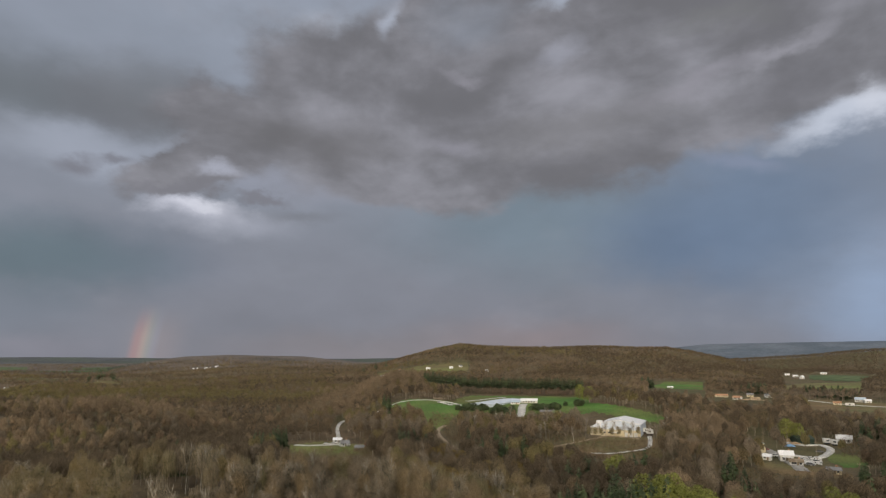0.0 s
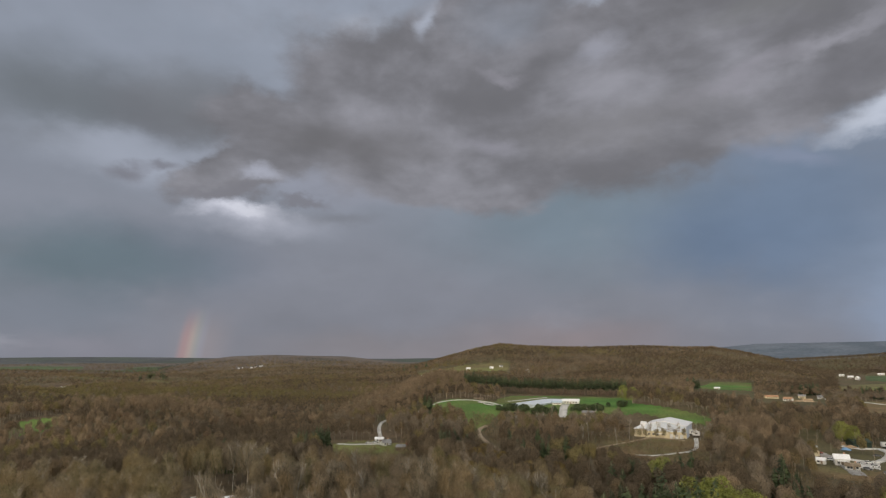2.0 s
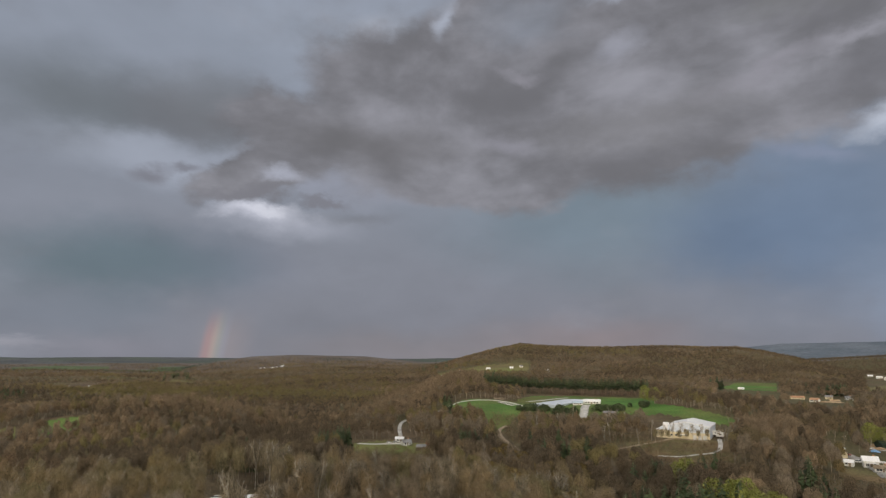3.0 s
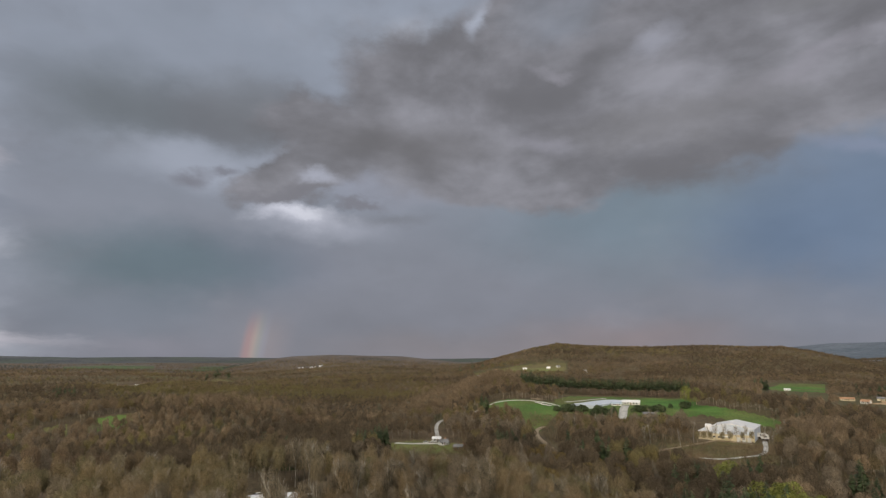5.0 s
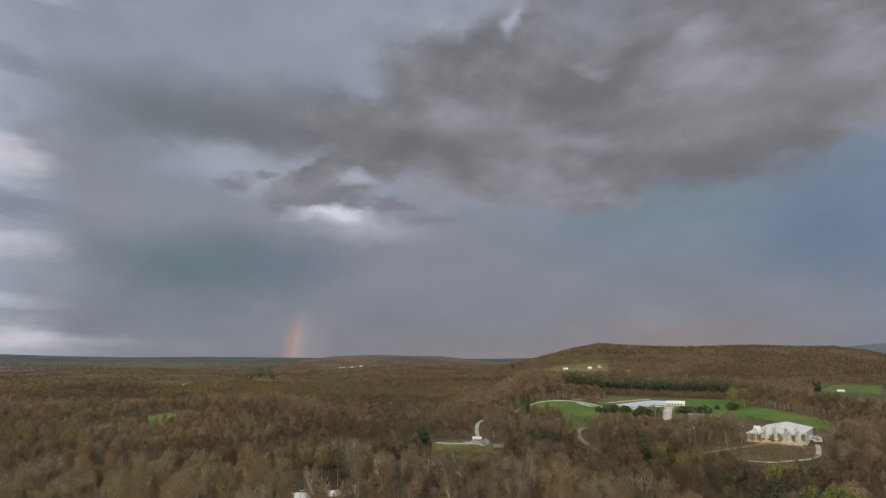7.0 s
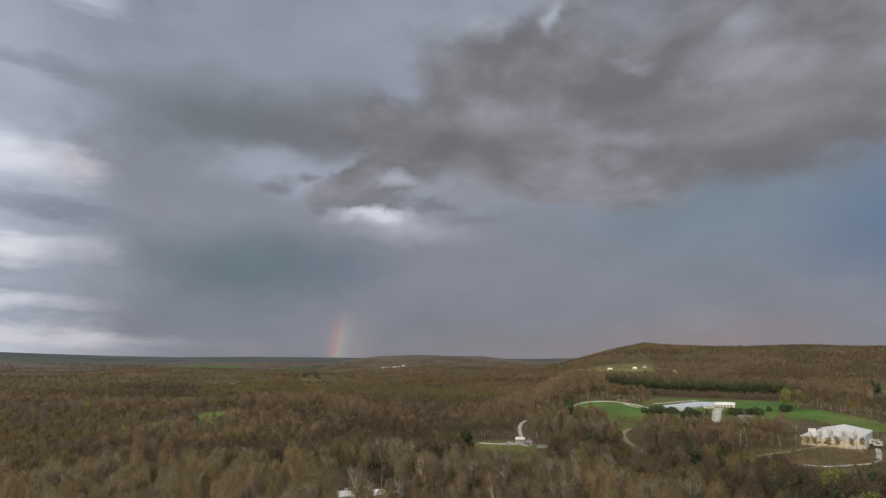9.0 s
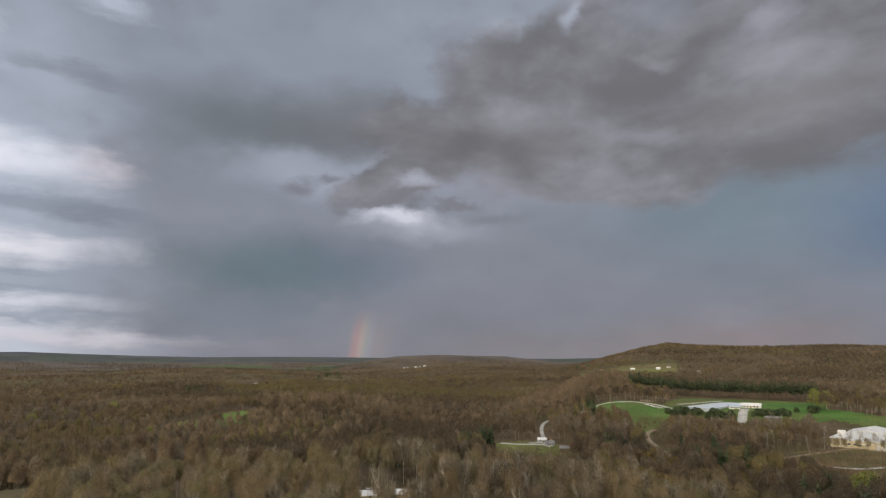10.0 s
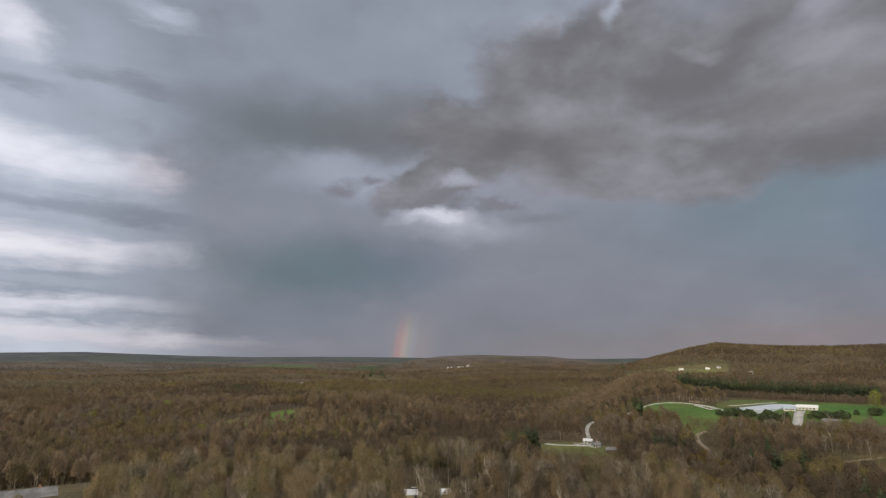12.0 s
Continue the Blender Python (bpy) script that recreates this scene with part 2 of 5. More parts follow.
# the storm covers the north; the south is open, with broken cloud in full evening sun
lit = wmix(wmap(wnoise(PLANE, 1.3, 5.0), 0.38, 0.6), open_sky, (1.62, 1.5, 1.34))
final = wmix(wmath("MAXIMUM", wmap(wmath("ABSOLUTE", BEARING), 75, 130), wmap(RISE, 36, 62)), Sky.colour, lit)
back = wnode("ShaderNodeBackground")
back.inputs["Strength"].default_value = 1.0
wt.links.new(final, back.inputs[0])
out = wnode("ShaderNodeOutputWorld")
wt.links.new(back.outputs[0], out.inputs[0])

sun = new("sun", bpy.data.lights.new("sun", "SUN"))
sun.data.energy, sun.data.angle, sun.data.color = 1.46, radians(12), (1.0, 0.84, 0.64)
sun.matrix_world = look((0, 0, 0), (-math.sin(radians(SUN_BEARING)), -math.cos(radians(SUN_BEARING)), -math.tan(radians(SUN_HEIGHT))))

# ---- materials ----
def material(name, dark, light, scale=0.1, fine=None, rough=0.85, metal=0.0, bump_height=0.0, third=None, third_scale=0.01, detail=4.0, thin=0.0, grain=0.27):
    """Two tones mixed by a noise in metres, a finer mottling over it, and a third tone in large drifts."""
    m = bpy.data.materials.new(name)
    m.use_nodes = True
    t = m.node_tree
    b = t.nodes["Principled BSDF"]
    b.inputs["Roughness"].default_value, b.inputs["Metallic"].default_value = rough, metal
    b.inputs["Specular IOR Level"].default_value = 0.25
    geo = t.nodes.new("ShaderNodeNewGeometry")

    def noise_of(s, d=4.0):
        n = t.nodes.new("ShaderNodeTexNoise")
        n.inputs["Scale"].default_value, n.inputs["Detail"].default_value = s, d
        t.links.new(geo.outputs["Position"], n.inputs["Vector"])
        r = t.nodes.new("ShaderNodeMapRange")
        r.interpolation_type = "SMOOTHSTEP"
        r.inputs[1].default_value, r.inputs[2].default_value = 0.33, 0.67
        t.links.new(n.outputs["Fac"], r.inputs[0])
        return r.outputs[0]

    def mix(fac, a, c):
        n = t.nodes.new("ShaderNodeMix")
        n.data_type = "RGBA"
        for s, v in ((n.inputs[0], fac), (n.inputs[6], a), (n.inputs[7], c)):
            if isinstance(v, tuple):
                s.default_value = (*v, 1)
            else:
                t.links.new(v, s)
        return n.outputs[2]

    coarse = noise_of(scale, detail)
    col = mix(coarse, dark, light)
    if third:
        col = mix(noise_of(third_scale, 3.0), col, mix(coarse, tuple(v * 0.75 for v in third), third))
    if fine:
        speck = noise_of(fine, 3.0)
        n = t.nodes.new("ShaderNodeMix")
        n.data_type, n.blend_type = "RGBA", "MULTIPLY"
        n.inputs[0].default_value = 1.0
        t.links.new(col, n.inputs[6])
        t.links.new(mix(speck, (1 - grain,) * 3, (1 + grain * 0.9,) * 3), n.inputs[7])
        col = n.outputs[2]
        if bump_height:
            k = t.nodes.new("ShaderNodeBump")
            k.inputs["Distance"].default_value = bump_height
            t.links.new(speck, k.inputs["Height"])
            t.links.new(k.outputs[0], b.inputs["Normal"])
    t.links.new(col, b.inputs["Base Color"])
    if thin:
        # thin twigs and leaves pass light on
        through_ = t.nodes.new("ShaderNodeBsdfTranslucent")
        t.links.new(col, through_.inputs["Color"])
        both = t.nodes.new("ShaderNodeMixShader")
        both.inputs[0].default_value = thin
        t.links.new(b.outputs[0], both.inputs[1])
        t.links.new(through_.outputs[0], both.inputs[2])
        t.links.new(both.outputs[0], t.nodes["Material Output"].inputs["Surface"])
    return m


def crown_material(name, dark, light, tint=None, patch=0.022, thin=0.42, lace=0.5, mesh=4.5):
    """The skin of a leafless crown: broad patches, upright twig streaks, and each clump a little lighter or darker."""
    m = bpy.data.materials.new(name)
    m.use_nodes = True
    t = m.node_tree
    b = t.nodes["Principled BSDF"]
    b.inputs["Roughness"].default_value = 0.95
    b.inputs["Specular IOR Level"].default_value = 0.1
    geo = t.nodes.new("ShaderNodeNewGeometry")

    def grain(scale, squash, lo, hi, low, high, detail=3.0):
        mp = t.nodes.new("ShaderNodeMapping")
        mp.inputs["Scale"].default_value = (scale, scale, scale * squash)
        t.links.new(geo.outputs["Position"], mp.inputs["Vector"])
        n = t.nodes.new("ShaderNodeTexNoise")
        n.inputs["Scale"].default_value, n.inputs["Detail"].default_value = 1.0, detail
        t.links.new(mp.outputs[0], n.inputs["Vector"])
        r = t.nodes.new("ShaderNodeMapRange")
        for q, v in enumerate((lo, hi, low, high)):
            r.inputs[q + 1].default_value = v
        t.links.new(n.outputs["Fac"], r.inputs[0])
        return r.outputs[0]

    def mix(fac, a, c):
        n = t.nodes.new("ShaderNodeMix")
        n.data_type = "RGBA"
        t.links.new(fac, n.inputs[0])
        for q, v in ((6, a), (7, c)):
            if isinstance(v, tuple):
                n.inputs[q].default_value = (*v, 1)
            else:
                t.links.new(v, n.inputs[q])
        return n.outputs[2]

    def times(a, c):
        n = t.nodes.new("ShaderNodeMath")
        n.operation = "MULTIPLY"
        t.links.new(a, n.inputs[0])
        t.links.new(c, n.inputs[1])
        return n.outputs[0]

    col = mix(grain(patch, 1.0, 0.36, 0.64, 0.0, 1.0), dark, light)
    if tint:
        col = mix(grain(patch * 0.45, 1.0, 0.46, 0.62, 0.0, 0.8, 2.0), col, tint)
    island = t.nodes.new("ShaderNodeMapRange")
    island.inputs[3].default_value, island.inputs[4].default_value = 0.92, 1.08
    t.links.new(geo.outputs["Random Per Island"], island.inputs[0])
    value = times(times(grain(1.1, 0.3, 0.3, 0.7, 0.78, 1.2, 4.0), grain(0.2, 0.8, 0.3, 0.7, 0.85, 1.14, 2.0)), island.outputs[0])
    scaled = t.nodes.new("ShaderNodeVectorMath")
    scaled.operation = "SCALE"
    t.links.new(col, scaled.inputs[0])
    t.links.new(value, scaled.inputs["Scale"])
    t.links.new(scaled.outputs[0], b.inputs["Base Color"])
    through_ = t.nodes.new("ShaderNodeBsdfTranslucent")
    t.links.new(scaled.outputs[0], through_.inputs["Color"])
    both = t.nodes.new("ShaderNodeMixShader")
    both.inputs[0].default_value = thin
    t.links.new(b.outputs[0], both.inputs[1])
    t.links.new(through_.outputs[0], both.inputs[2])
    # the gaps between the twigs
    gap = t.nodes.new("ShaderNodeBsdfTransparent")
    open_ = t.nodes.new("ShaderNodeMixShader")
    t.links.new(grain(mesh, 0.35, lace - 0.05, lace + 0.05, 0.0, 1.0, 2.0), open_.inputs[0])
    t.links.new(both.outputs[0], open_.inputs[1])
    t.links.new(gap.outputs[0], open_.inputs[2])
    t.links.new(open_.outputs[0], t.nodes["Material Output"].inputs["Surface"])
    return m


LITTER = material("leaf_litter", (0.10, 0.07, 0.045), (0.17, 0.125, 0.08), 0.05, 0.6, bump_height=0.2, third=(0.13, 0.12, 0.055), third_scale=0.006)
GRASS = material("spring_grass", (0.07, 0.165, 0.03), (0.11, 0.235, 0.045), 0.03, 0.8, bump_height=0.05, third=(0.17, 0.19, 0.06), third_scale=0.012)
FAR_GREEN = material("far_pasture", (0.075, 0.115, 0.05), (0.11, 0.15, 0.065), 0.01, 0.05)
PASTURE = material("dull_pasture", (0.15, 0.18, 0.05), (0.22, 0.24, 0.075), 0.03, 0.7, bump_height=0.05, third=(0.2, 0.17, 0.08), third_scale=0.01)
BROWN = crown_material("brown_twigs", (0.192, 0.139, 0.090), (0.270, 0.198, 0.127), (0.212, 0.174, 0.101))
TAN = crown_material("tan_twigs", (0.261, 0.196, 0.127), (0.345, 0.262, 0.172))
# darker trees; also carries valley shade and cloud shadow as twig colour
SHADY = crown_material("dark_shaded_twigs", (0.144, 0.114, 0.078), (0.211, 0.164, 0.107))
BELT = material("distant_belt", (0.05, 0.056, 0.05), (0.085, 0.088, 0.075), 0.02, 0.1)
GREY = crown_material("grey_twigs", (0.219, 0.176, 0.127), (0.303, 0.249, 0.180))
RUSSET = crown_material("russet_twigs", (0.202, 0.150, 0.092), (0.281, 0.210, 0.128))
BUDS = crown_material("budding_twigs", (0.212, 0.179, 0.085), (0.275, 0.232, 0.107), (0.247, 0.190, 0.104))
FINE_BROWN = crown_material("fine_brown_twigs", (0.278, 0.211, 0.124), (0.374, 0.289, 0.171), (0.323, 0.259, 0.127), lace=0.45, mesh=6.5)
FINE_GREY = crown_material("fine_grey_twigs", (0.268, 0.214, 0.147), (0.368, 0.303, 0.209), (0.284, 0.244, 0.133), lace=0.45, mesh=6.5)
FINE_BUDS = crown_material("fine_budding_twigs", (0.260, 0.224, 0.122), (0.331, 0.285, 0.153), (0.290, 0.227, 0.128), lace=0.46, mesh=6.5)
SPARSE = crown_material("sparse_grey_twigs", (0.290, 0.242, 0.168), (0.389, 0.330, 0.229), lace=0.40, mesh=6.5)
OCHRE = material("ochre_buds", (0.21, 0.15, 0.055), (0.35, 0.26, 0.10), 0.12, 0.6, thin=0.4, grain=0.12)
FRESH = material("fresh_leaves", (0.19, 0.21, 0.055), (0.33, 0.35, 0.095), 0.15, 0.7, thin=0.22)
PINE_BARK = material("pine_bark", (0.13, 0.096, 0.07), (0.21, 0.157, 0.112), 0.3, 0.8)
BARK = material("grey_bark", (0.232, 0.195, 0.152), (0.439, 0.384, 0.305), 0.12, 0.8)
PALE = material("pale_bark", (0.30, 0.275, 0.235), (0.48, 0.45, 0.395), 0.3, 1.2)
NEEDLES = material("dark_needles", (0.048, 0.070, 0.034), (0.098, 0.132, 0.060), 0.12, 0.8)
# the bluish grey of these far woods is distance haze put into the colour
HAZY_WOOD = material("distant_wood", (0.07, 0.077, 0.092), (0.125, 0.130, 0.142), 0.006, 0.09, third=(0.085, 0.108, 0.088), third_scale=0.003)
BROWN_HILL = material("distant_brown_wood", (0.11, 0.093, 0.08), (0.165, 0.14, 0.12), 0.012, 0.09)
# farthest ridge: its pale blue is haze painted into the wood colour
HAZE_BLUE_WOOD = material("haze_blue_wood", (0.10, 0.13, 0.17), (0.155, 0.185, 0.23), 0.004, 0.05, grain=0.12)
GRAVEL = material("pale_gravel", (0.52, 0.51, 0.48), (0.68, 0.67, 0.64), 0.08, 1.0, bump_height=0.02)
ASPHALT = material("worn_concrete", (0.34, 0.33, 0.31), (0.46, 0.45, 0.43), 0.06, 1.0, bump_height=0.01)
DIRT = material("dirt_track", (0.28, 0.22, 0.15), (0.42, 0.34, 0.24), 0.08, 0.9, bump_height=0.03)
CLAY = material("orange_clay", (0.40, 0.28, 0.17), (0.55, 0.41, 0.27), 0.15, 1.0, bump_height=0.05)
SCRUB = material("brown_scrub_grass", (0.16, 0.105, 0.055), (0.25, 0.17, 0.09), 0.05, 0.6, bump_height=0.1, third=(0.15, 0.15, 0.06), third_scale=0.02)
WHITE = material("white_siding", (0.68, 0.68, 0.66), (0.82, 0.82, 0.80), 0.4, 2.0, rough=0.6, grain=0.07)
CREAM = material("cream_siding", (0.62, 0.54, 0.36), (0.76, 0.68, 0.48), 0.3, 2.0, rough=0.6, grain=0.07)
METAL = material("white_metal_roof", (0.82, 0.84, 0.87), (0.90, 0.91, 0.93), 0.12, 1.5, rough=0.35, grain=0.07)
PALE_BLUE = material("pale_blue_metal", (0.62, 0.69, 0.80), (0.74, 0.80, 0.88), 0.2, 1.2, rough=0.45, grain=0.1)
BLUE_METAL = material("blue_grey_metal", (0.43, 0.53, 0.64), (0.55, 0.65, 0.75), 0.1, 1.2, rough=0.4, grain=0.07)
SLATE = material("grey_shingles", (0.17, 0.17, 0.175), (0.28, 0.28, 0.285), 0.3, 2.0, grain=0.07)
RUST = material("orange_roof", (0.40, 0.22, 0.13), (0.52, 0.32, 0.20), 0.2, 1.5, grain=0.07)
GREEN_METAL = material("green_metal", (0.03, 0.05, 0.036), (0.045, 0.068, 0.05), 0.2, 1.5, rough=0.5, grain=0.07)
RED_PAINT = material("red_paint", (0.26, 0.07, 0.05), (0.36, 0.11, 0.08), 0.3, 1.5, rough=0.5, grain=0.07)
TARP = material("blue_tarp", (0.16, 0.32, 0.55), (0.28, 0.46, 0.70), 0.5, 2.0, rough=0.5, grain=0.07)
GLASS = material("dark_glass", (0.03, 0.035, 0.04), (0.06, 0.065, 0.07), 0.5, 2.0, rough=0.12)
TYRE = material("black_rubber", (0.02, 0.02, 0.02), (0.035, 0.035, 0.035), 1.0, 3.0)
WOOD = material("weathered_wood", (0.20, 0.16, 0.11), (0.32, 0.26, 0.19), 0.5, 3.0, grain=0.07)

# ---- the ground: one sheet to the horizon ----
def link(name, verts, faces, mats, index=None, smooth_faces=True, normals=None):
    me = bpy.data.meshes.new(name)
    verts, faces = np.asarray(verts, np.float32), np.asarray(faces, np.int32)
    k = faces.shape[1]
    me.vertices.add(len(verts))
    me.vertices.foreach_set("co", verts.ravel())
    me.loops.add(faces.size)
    me.loops.foreach_set("vertex_index", faces.ravel())
    me.polygons.add(len(faces))
    me.polygons.foreach_set("loop_start", np.arange(0, faces.size, k, dtype=np.int32))
    for m in mats:
        me.materials.append(m)
    if index is not None:
        me.polygons.foreach_set("material_index", np.asarray(index, np.int32))
    me.polygons.foreach_set("use_smooth", np.full(len(faces), smooth_faces))
    me.update(calc_edges=True)
    if normals is not None:
        me.attributes.new("custom_normal", "FLOAT_VECTOR", "POINT").data.foreach_set("vector", np.asarray(normals, np.float32).ravel())
    return new(name, me)


bear = np.concatenate([np.arange(-66, 46, 0.5), np.arange(46, 294, 4.0)])
dist = np.concatenate([[0.02, 30, 80, 130], np.geomspace(160, 4930, 210)])
B, D = np.meshgrid(np.radians(bear), dist, indexing="ij")
gx, gy = D * np.sin(B), D * np.cos(B)
gv = np.stack([gx, gy, height(gx, gy)], -1).reshape(-1, 3)
nb, nd = len(bear), len(dist)
i, j = np.meshgrid(np.arange(nb), np.arange(nd - 1), indexing="ij")
i2 = (i + 1) % nb
gf = np.stack([i * nd + j, i * nd + j + 1, i2 * nd + j + 1, i2 * nd + j], -1).reshape(-1, 4)
mid = gv[gf].mean(1)
far_r, far_b = np.hypot(mid[:, 0], mid[:, 1]), np.degrees(np.arctan2(mid[:, 0], mid[:, 1]))
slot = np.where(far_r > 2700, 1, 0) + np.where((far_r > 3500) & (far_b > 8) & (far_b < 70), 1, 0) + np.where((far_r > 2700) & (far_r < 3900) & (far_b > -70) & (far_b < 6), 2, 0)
ground = tagged(link("ground", gv, gf, [LITTER, HAZY_WOOD, HAZE_BLUE_WOOD, BROWN_HILL], slot), "rolling valley floor of brown leaf litter reaching wooded ridges", "ground", kind="structure")

# ---- fields, roads and yards, laid over the ground by bearing and distance ----
def place(b, r, lift=0.0):
    x, y = r * math.sin(radians(b)), r * math.cos(radians(b))
    return Vector((x, y, float(height(x, y)) + lift))


def field(name, label, mat, bearings, near, far, lift=0.22):
    """A meadow between two distances that vary with the bearing, its rim slightly wavering."""
    n = 48
    b = np.linspace(bearings[0], bearings[-1], n)
    a0, a1 = np.interp(b, bearings, near), np.interp(b, bearings, far)
    wob = 1 + 0.006 * np.sin(b * 9.0) + 0.004 * np.sin(b * 23.0)
    k = np.linspace(0, 1, 16)
    r = (a0 * wob)[:, None] * (1 - k) + (a1 / wob)[:, None] * k
    bb = np.radians(b)[:, None] + 0 * r
    x, y = r * np.sin(bb), r * np.cos(bb)
    v = np.stack([x, y, height(x, y) + lift], -1).reshape(-1, 3)
    i, j = np.meshgrid(np.arange(n - 1), np.arange(15), indexing="ij")
    f = np.stack([i * 16 + j, i * 16 + j + 1, (i + 1) * 16 + j + 1, (i + 1) * 16 + j], -1).reshape(-1, 4)
    return tagged(link(name, v, f, [mat]), label, "field", kind="structure")


LANES = []


def road(name, label, mat, stops, width, lift=0.55, category="road"):
    """A road through stops of (bearing, distance), as a low slab with a rounded line."""
    p = [place(b, r) for b, r in stops]
    p = [p[0] * 2 - p[1]] + p + [p[-1] * 2 - p[-2]]
    line = []
    for q in range(1, len(p) - 2):
        for s in range(8):
            u = s / 8
            line.append(0.5 * (2 * p[q] + (p[q + 1] - p[q - 1]) * u + (2 * p[q - 1] - 5 * p[q] + 4 * p[q + 1] - p[q + 2]) * u * u + (3 * p[q] - p[q - 1] - 3 * p[q + 1] + p[q + 2]) * u ** 3))
    line.append(p[-2])
    LANES.extend((c.x, c.y, width) for c in line)
    v, f = [], []
    for q, c in enumerate(line):
        d = line[min(q + 1, len(line) - 1)] - line[max(q - 1, 0)]
        s = Vector((d.y, -d.x, 0)).normalized() * width * (0.5 + 0.05 * math.sin(q * 1.7))
        z = float(height(c.x, c.y))
        v += [(c.x - s.x, c.y - s.y, z - 0.4), (c.x - s.x, c.y - s.y, z + lift), (c.x + s.x, c.y + s.y, z + lift), (c.x + s.x, c.y + s.y, z - 0.4)]
        if q:
            o = q * 4
            f += [(o - 4 + e, o - 3 + e, o + 1 + e, o + e) for e in range(3)]
    return tagged(link(name, v, f, [mat]), label, category, kind="structure")


GLADES = (
    (-14.0, -5.6, 268, 505), (-9.8, -8.8, 480, 625), (-5.2, -2.4, 545, 652), (-2.4, -0.1, 480, 652), (-7.4, -5.0, 585, 640), (-1.0, 1.6, 505, 652), (-0.9, 1.8, 318, 505), (18.8, 25.2, 318, 350), (1.8, 8.2, 378, 410),
    (1.5, 12.5, 518, 745), (12.2, 19.2, 305, 600), (12.0, 15.5, 590, 632), (8.2, 12.6, 350, 468), (17.8, 22.7, 705, 1340),
    (22.8, 27.6, 650, 960), (28.3, 33.8, 1060, 1700), (28.3, 34.7, 1680, 1985), (29.8, 37.0, 640, 958), (25.0, 34.0, 322, 515),
    (-26.8, -20.2, 214, 254), (-16.8, -13.4, 400, 478), (-38.2, -34.6, 588, 638), (-41.4, -34.4, 582, 642), (-21.9, -19.6, 2640, 2730), (-34, -28, 2860, 3180), (-50, -41, 2920, 3230), (-40, -33.5, 3250, 3700), (-30, -26.5, 3250, 3550), (-37.2, -34.4, 1230, 1680), (-6.1, 2.5, 1400, 1612),
    (-1.9, 12.6, 738, 800), (-30.2, -26.8, 1430, 1690), (-11.3, -9.0, 224, 252), (-58.5, -51.2, 214, 300), (-61, -26.5, 268, 316), (-18.5, -13.0, 268, 316), (17.5, 23.4, 190, 262))
field("meadow", "bright green spring meadow on a gentle slope", GRASS, (-5.0, -3.2, -1.0, 0.3, 1.6), (600, 510, 470, 520, 580), (640, 652, 656, 648, 628))
field("meadow", "bright green lawn round the long hall", GRASS, (1.2, 2.4, 6, 10.5, 13), (590, 575, 560, 575, 575), (672, 722, 742, 736, 715))
field("meadow", "bright green meadow behind the white metal building", GRASS, (12.0, 13.5, 16, 19.2), (590, 580, 558, 545), (668, 636, 614, 578))
field("scrubland", "brown scrub grass below the white building", SCRUB, (10.5, 14, 18.8), (405, 385, 390), (455, 484, 478), 0.3)
field("meadow", "green valley field before the wooded hill", GRASS, (18.0, 19.5, 22.4), (1060, 1030, 1060), (1150, 1290, 1330))
field("pasture", "dull green pasture below the farm", PASTURE, (28.4, 31, 33.6), (1180, 1150, 1130), (1420, 1600, 1660))
field("meadow", "dark green upper pasture below the ridge", FAR_GREEN, (30.2, 32, 34.5), (1720, 1690, 1660), (1900, 1960, 1900), 0.6)
field("pasture", "rough brown field by the road", SCRUB, (30.0, 33, 37), (780, 770, 760), (955, 950, 950))
field("lawn", "small green lawn beside the yard", GRASS, (30.9, 32.2, 33.5), (425, 405, 425), (455, 462, 445))
field("yard", "mown grass yard round the crossing", PASTURE, (-13.4, -11, -9, -6.4), (455, 430, 440, 420), (496, 505, 500, 460))
field("meadow", "narrow green clearing in the wood", GRASS, (-38.0, -36.5, -34.8), (592, 588, 592), (640, 644, 640))
field("meadow", "narrow olive clearing in the wood", PASTURE, (-41.0, -40, -39.3), (596, 592, 596), (638, 642, 638))
field("meadow", "green paddock under the wooded hill", PASTURE, (-5.9, -2.0, 2.3), (1475, 1450, 1480), (1585, 1620, 1590))
field("pasture", "dull pasture round the tall spruces", PASTURE, (-30.1, -28.4, -26.9), (1450, 1440, 1455), (1675, 1690, 1670))
field("meadow", "distant dull green field", FAR_GREEN, (-34, -31, -28), (2980, 2960, 2990), (3120, 3180, 3130), 2.5)
field("meadow", "distant dull green field", FAR_GREEN, (-50, -46, -41), (3050, 3000, 3050), (3180, 3230, 3190), 2.5)
field("meadow", "distant dull green field", FAR_GREEN, (-40, -37, -33.5), (3350, 3280, 3350), (3620, 3700, 3600), 2.5)
field("meadow", "distant dull green field", FAR_GREEN, (-30.5, -28, -26), (3300, 3250, 3300), (3480, 3550, 3450), 2.5)
road("driveway", "pale gravel lane climbing from the crossing", GRAVEL, ((-8.5, 640), (-8.97, 624), (-9.26, 602), (-9.4, 565), (-9.28, 524), (-9.17, 488)), 3.2)
road("road", "pale gravel road across the valley yard", GRAVEL, ((-13.0, 494), (-11.9, 488), (-10.4, 486), (-9.2, 484), (-8.5, 474)), 4.0)
road("driveway", "pale gravel drive along the meadow", GRAVEL, ((-7.0, 616), (-4.4, 636), (-2.2, 643), (-1.0, 646), (0.4, 632), (1.7, 608)), 3.0)
road("driveway", "white concrete drive up to the clubhouse", GRAVEL, ((6.9, 555), (7.05, 580), (7.1, 602), (7.3, 625)), 7.0)
road("track", "dirt track curving down through the wood", DIRT, ((0.2, 520), (-0.45, 500), (-0.2, 465), (0.55, 430), (1.3, 405)), 3.4)
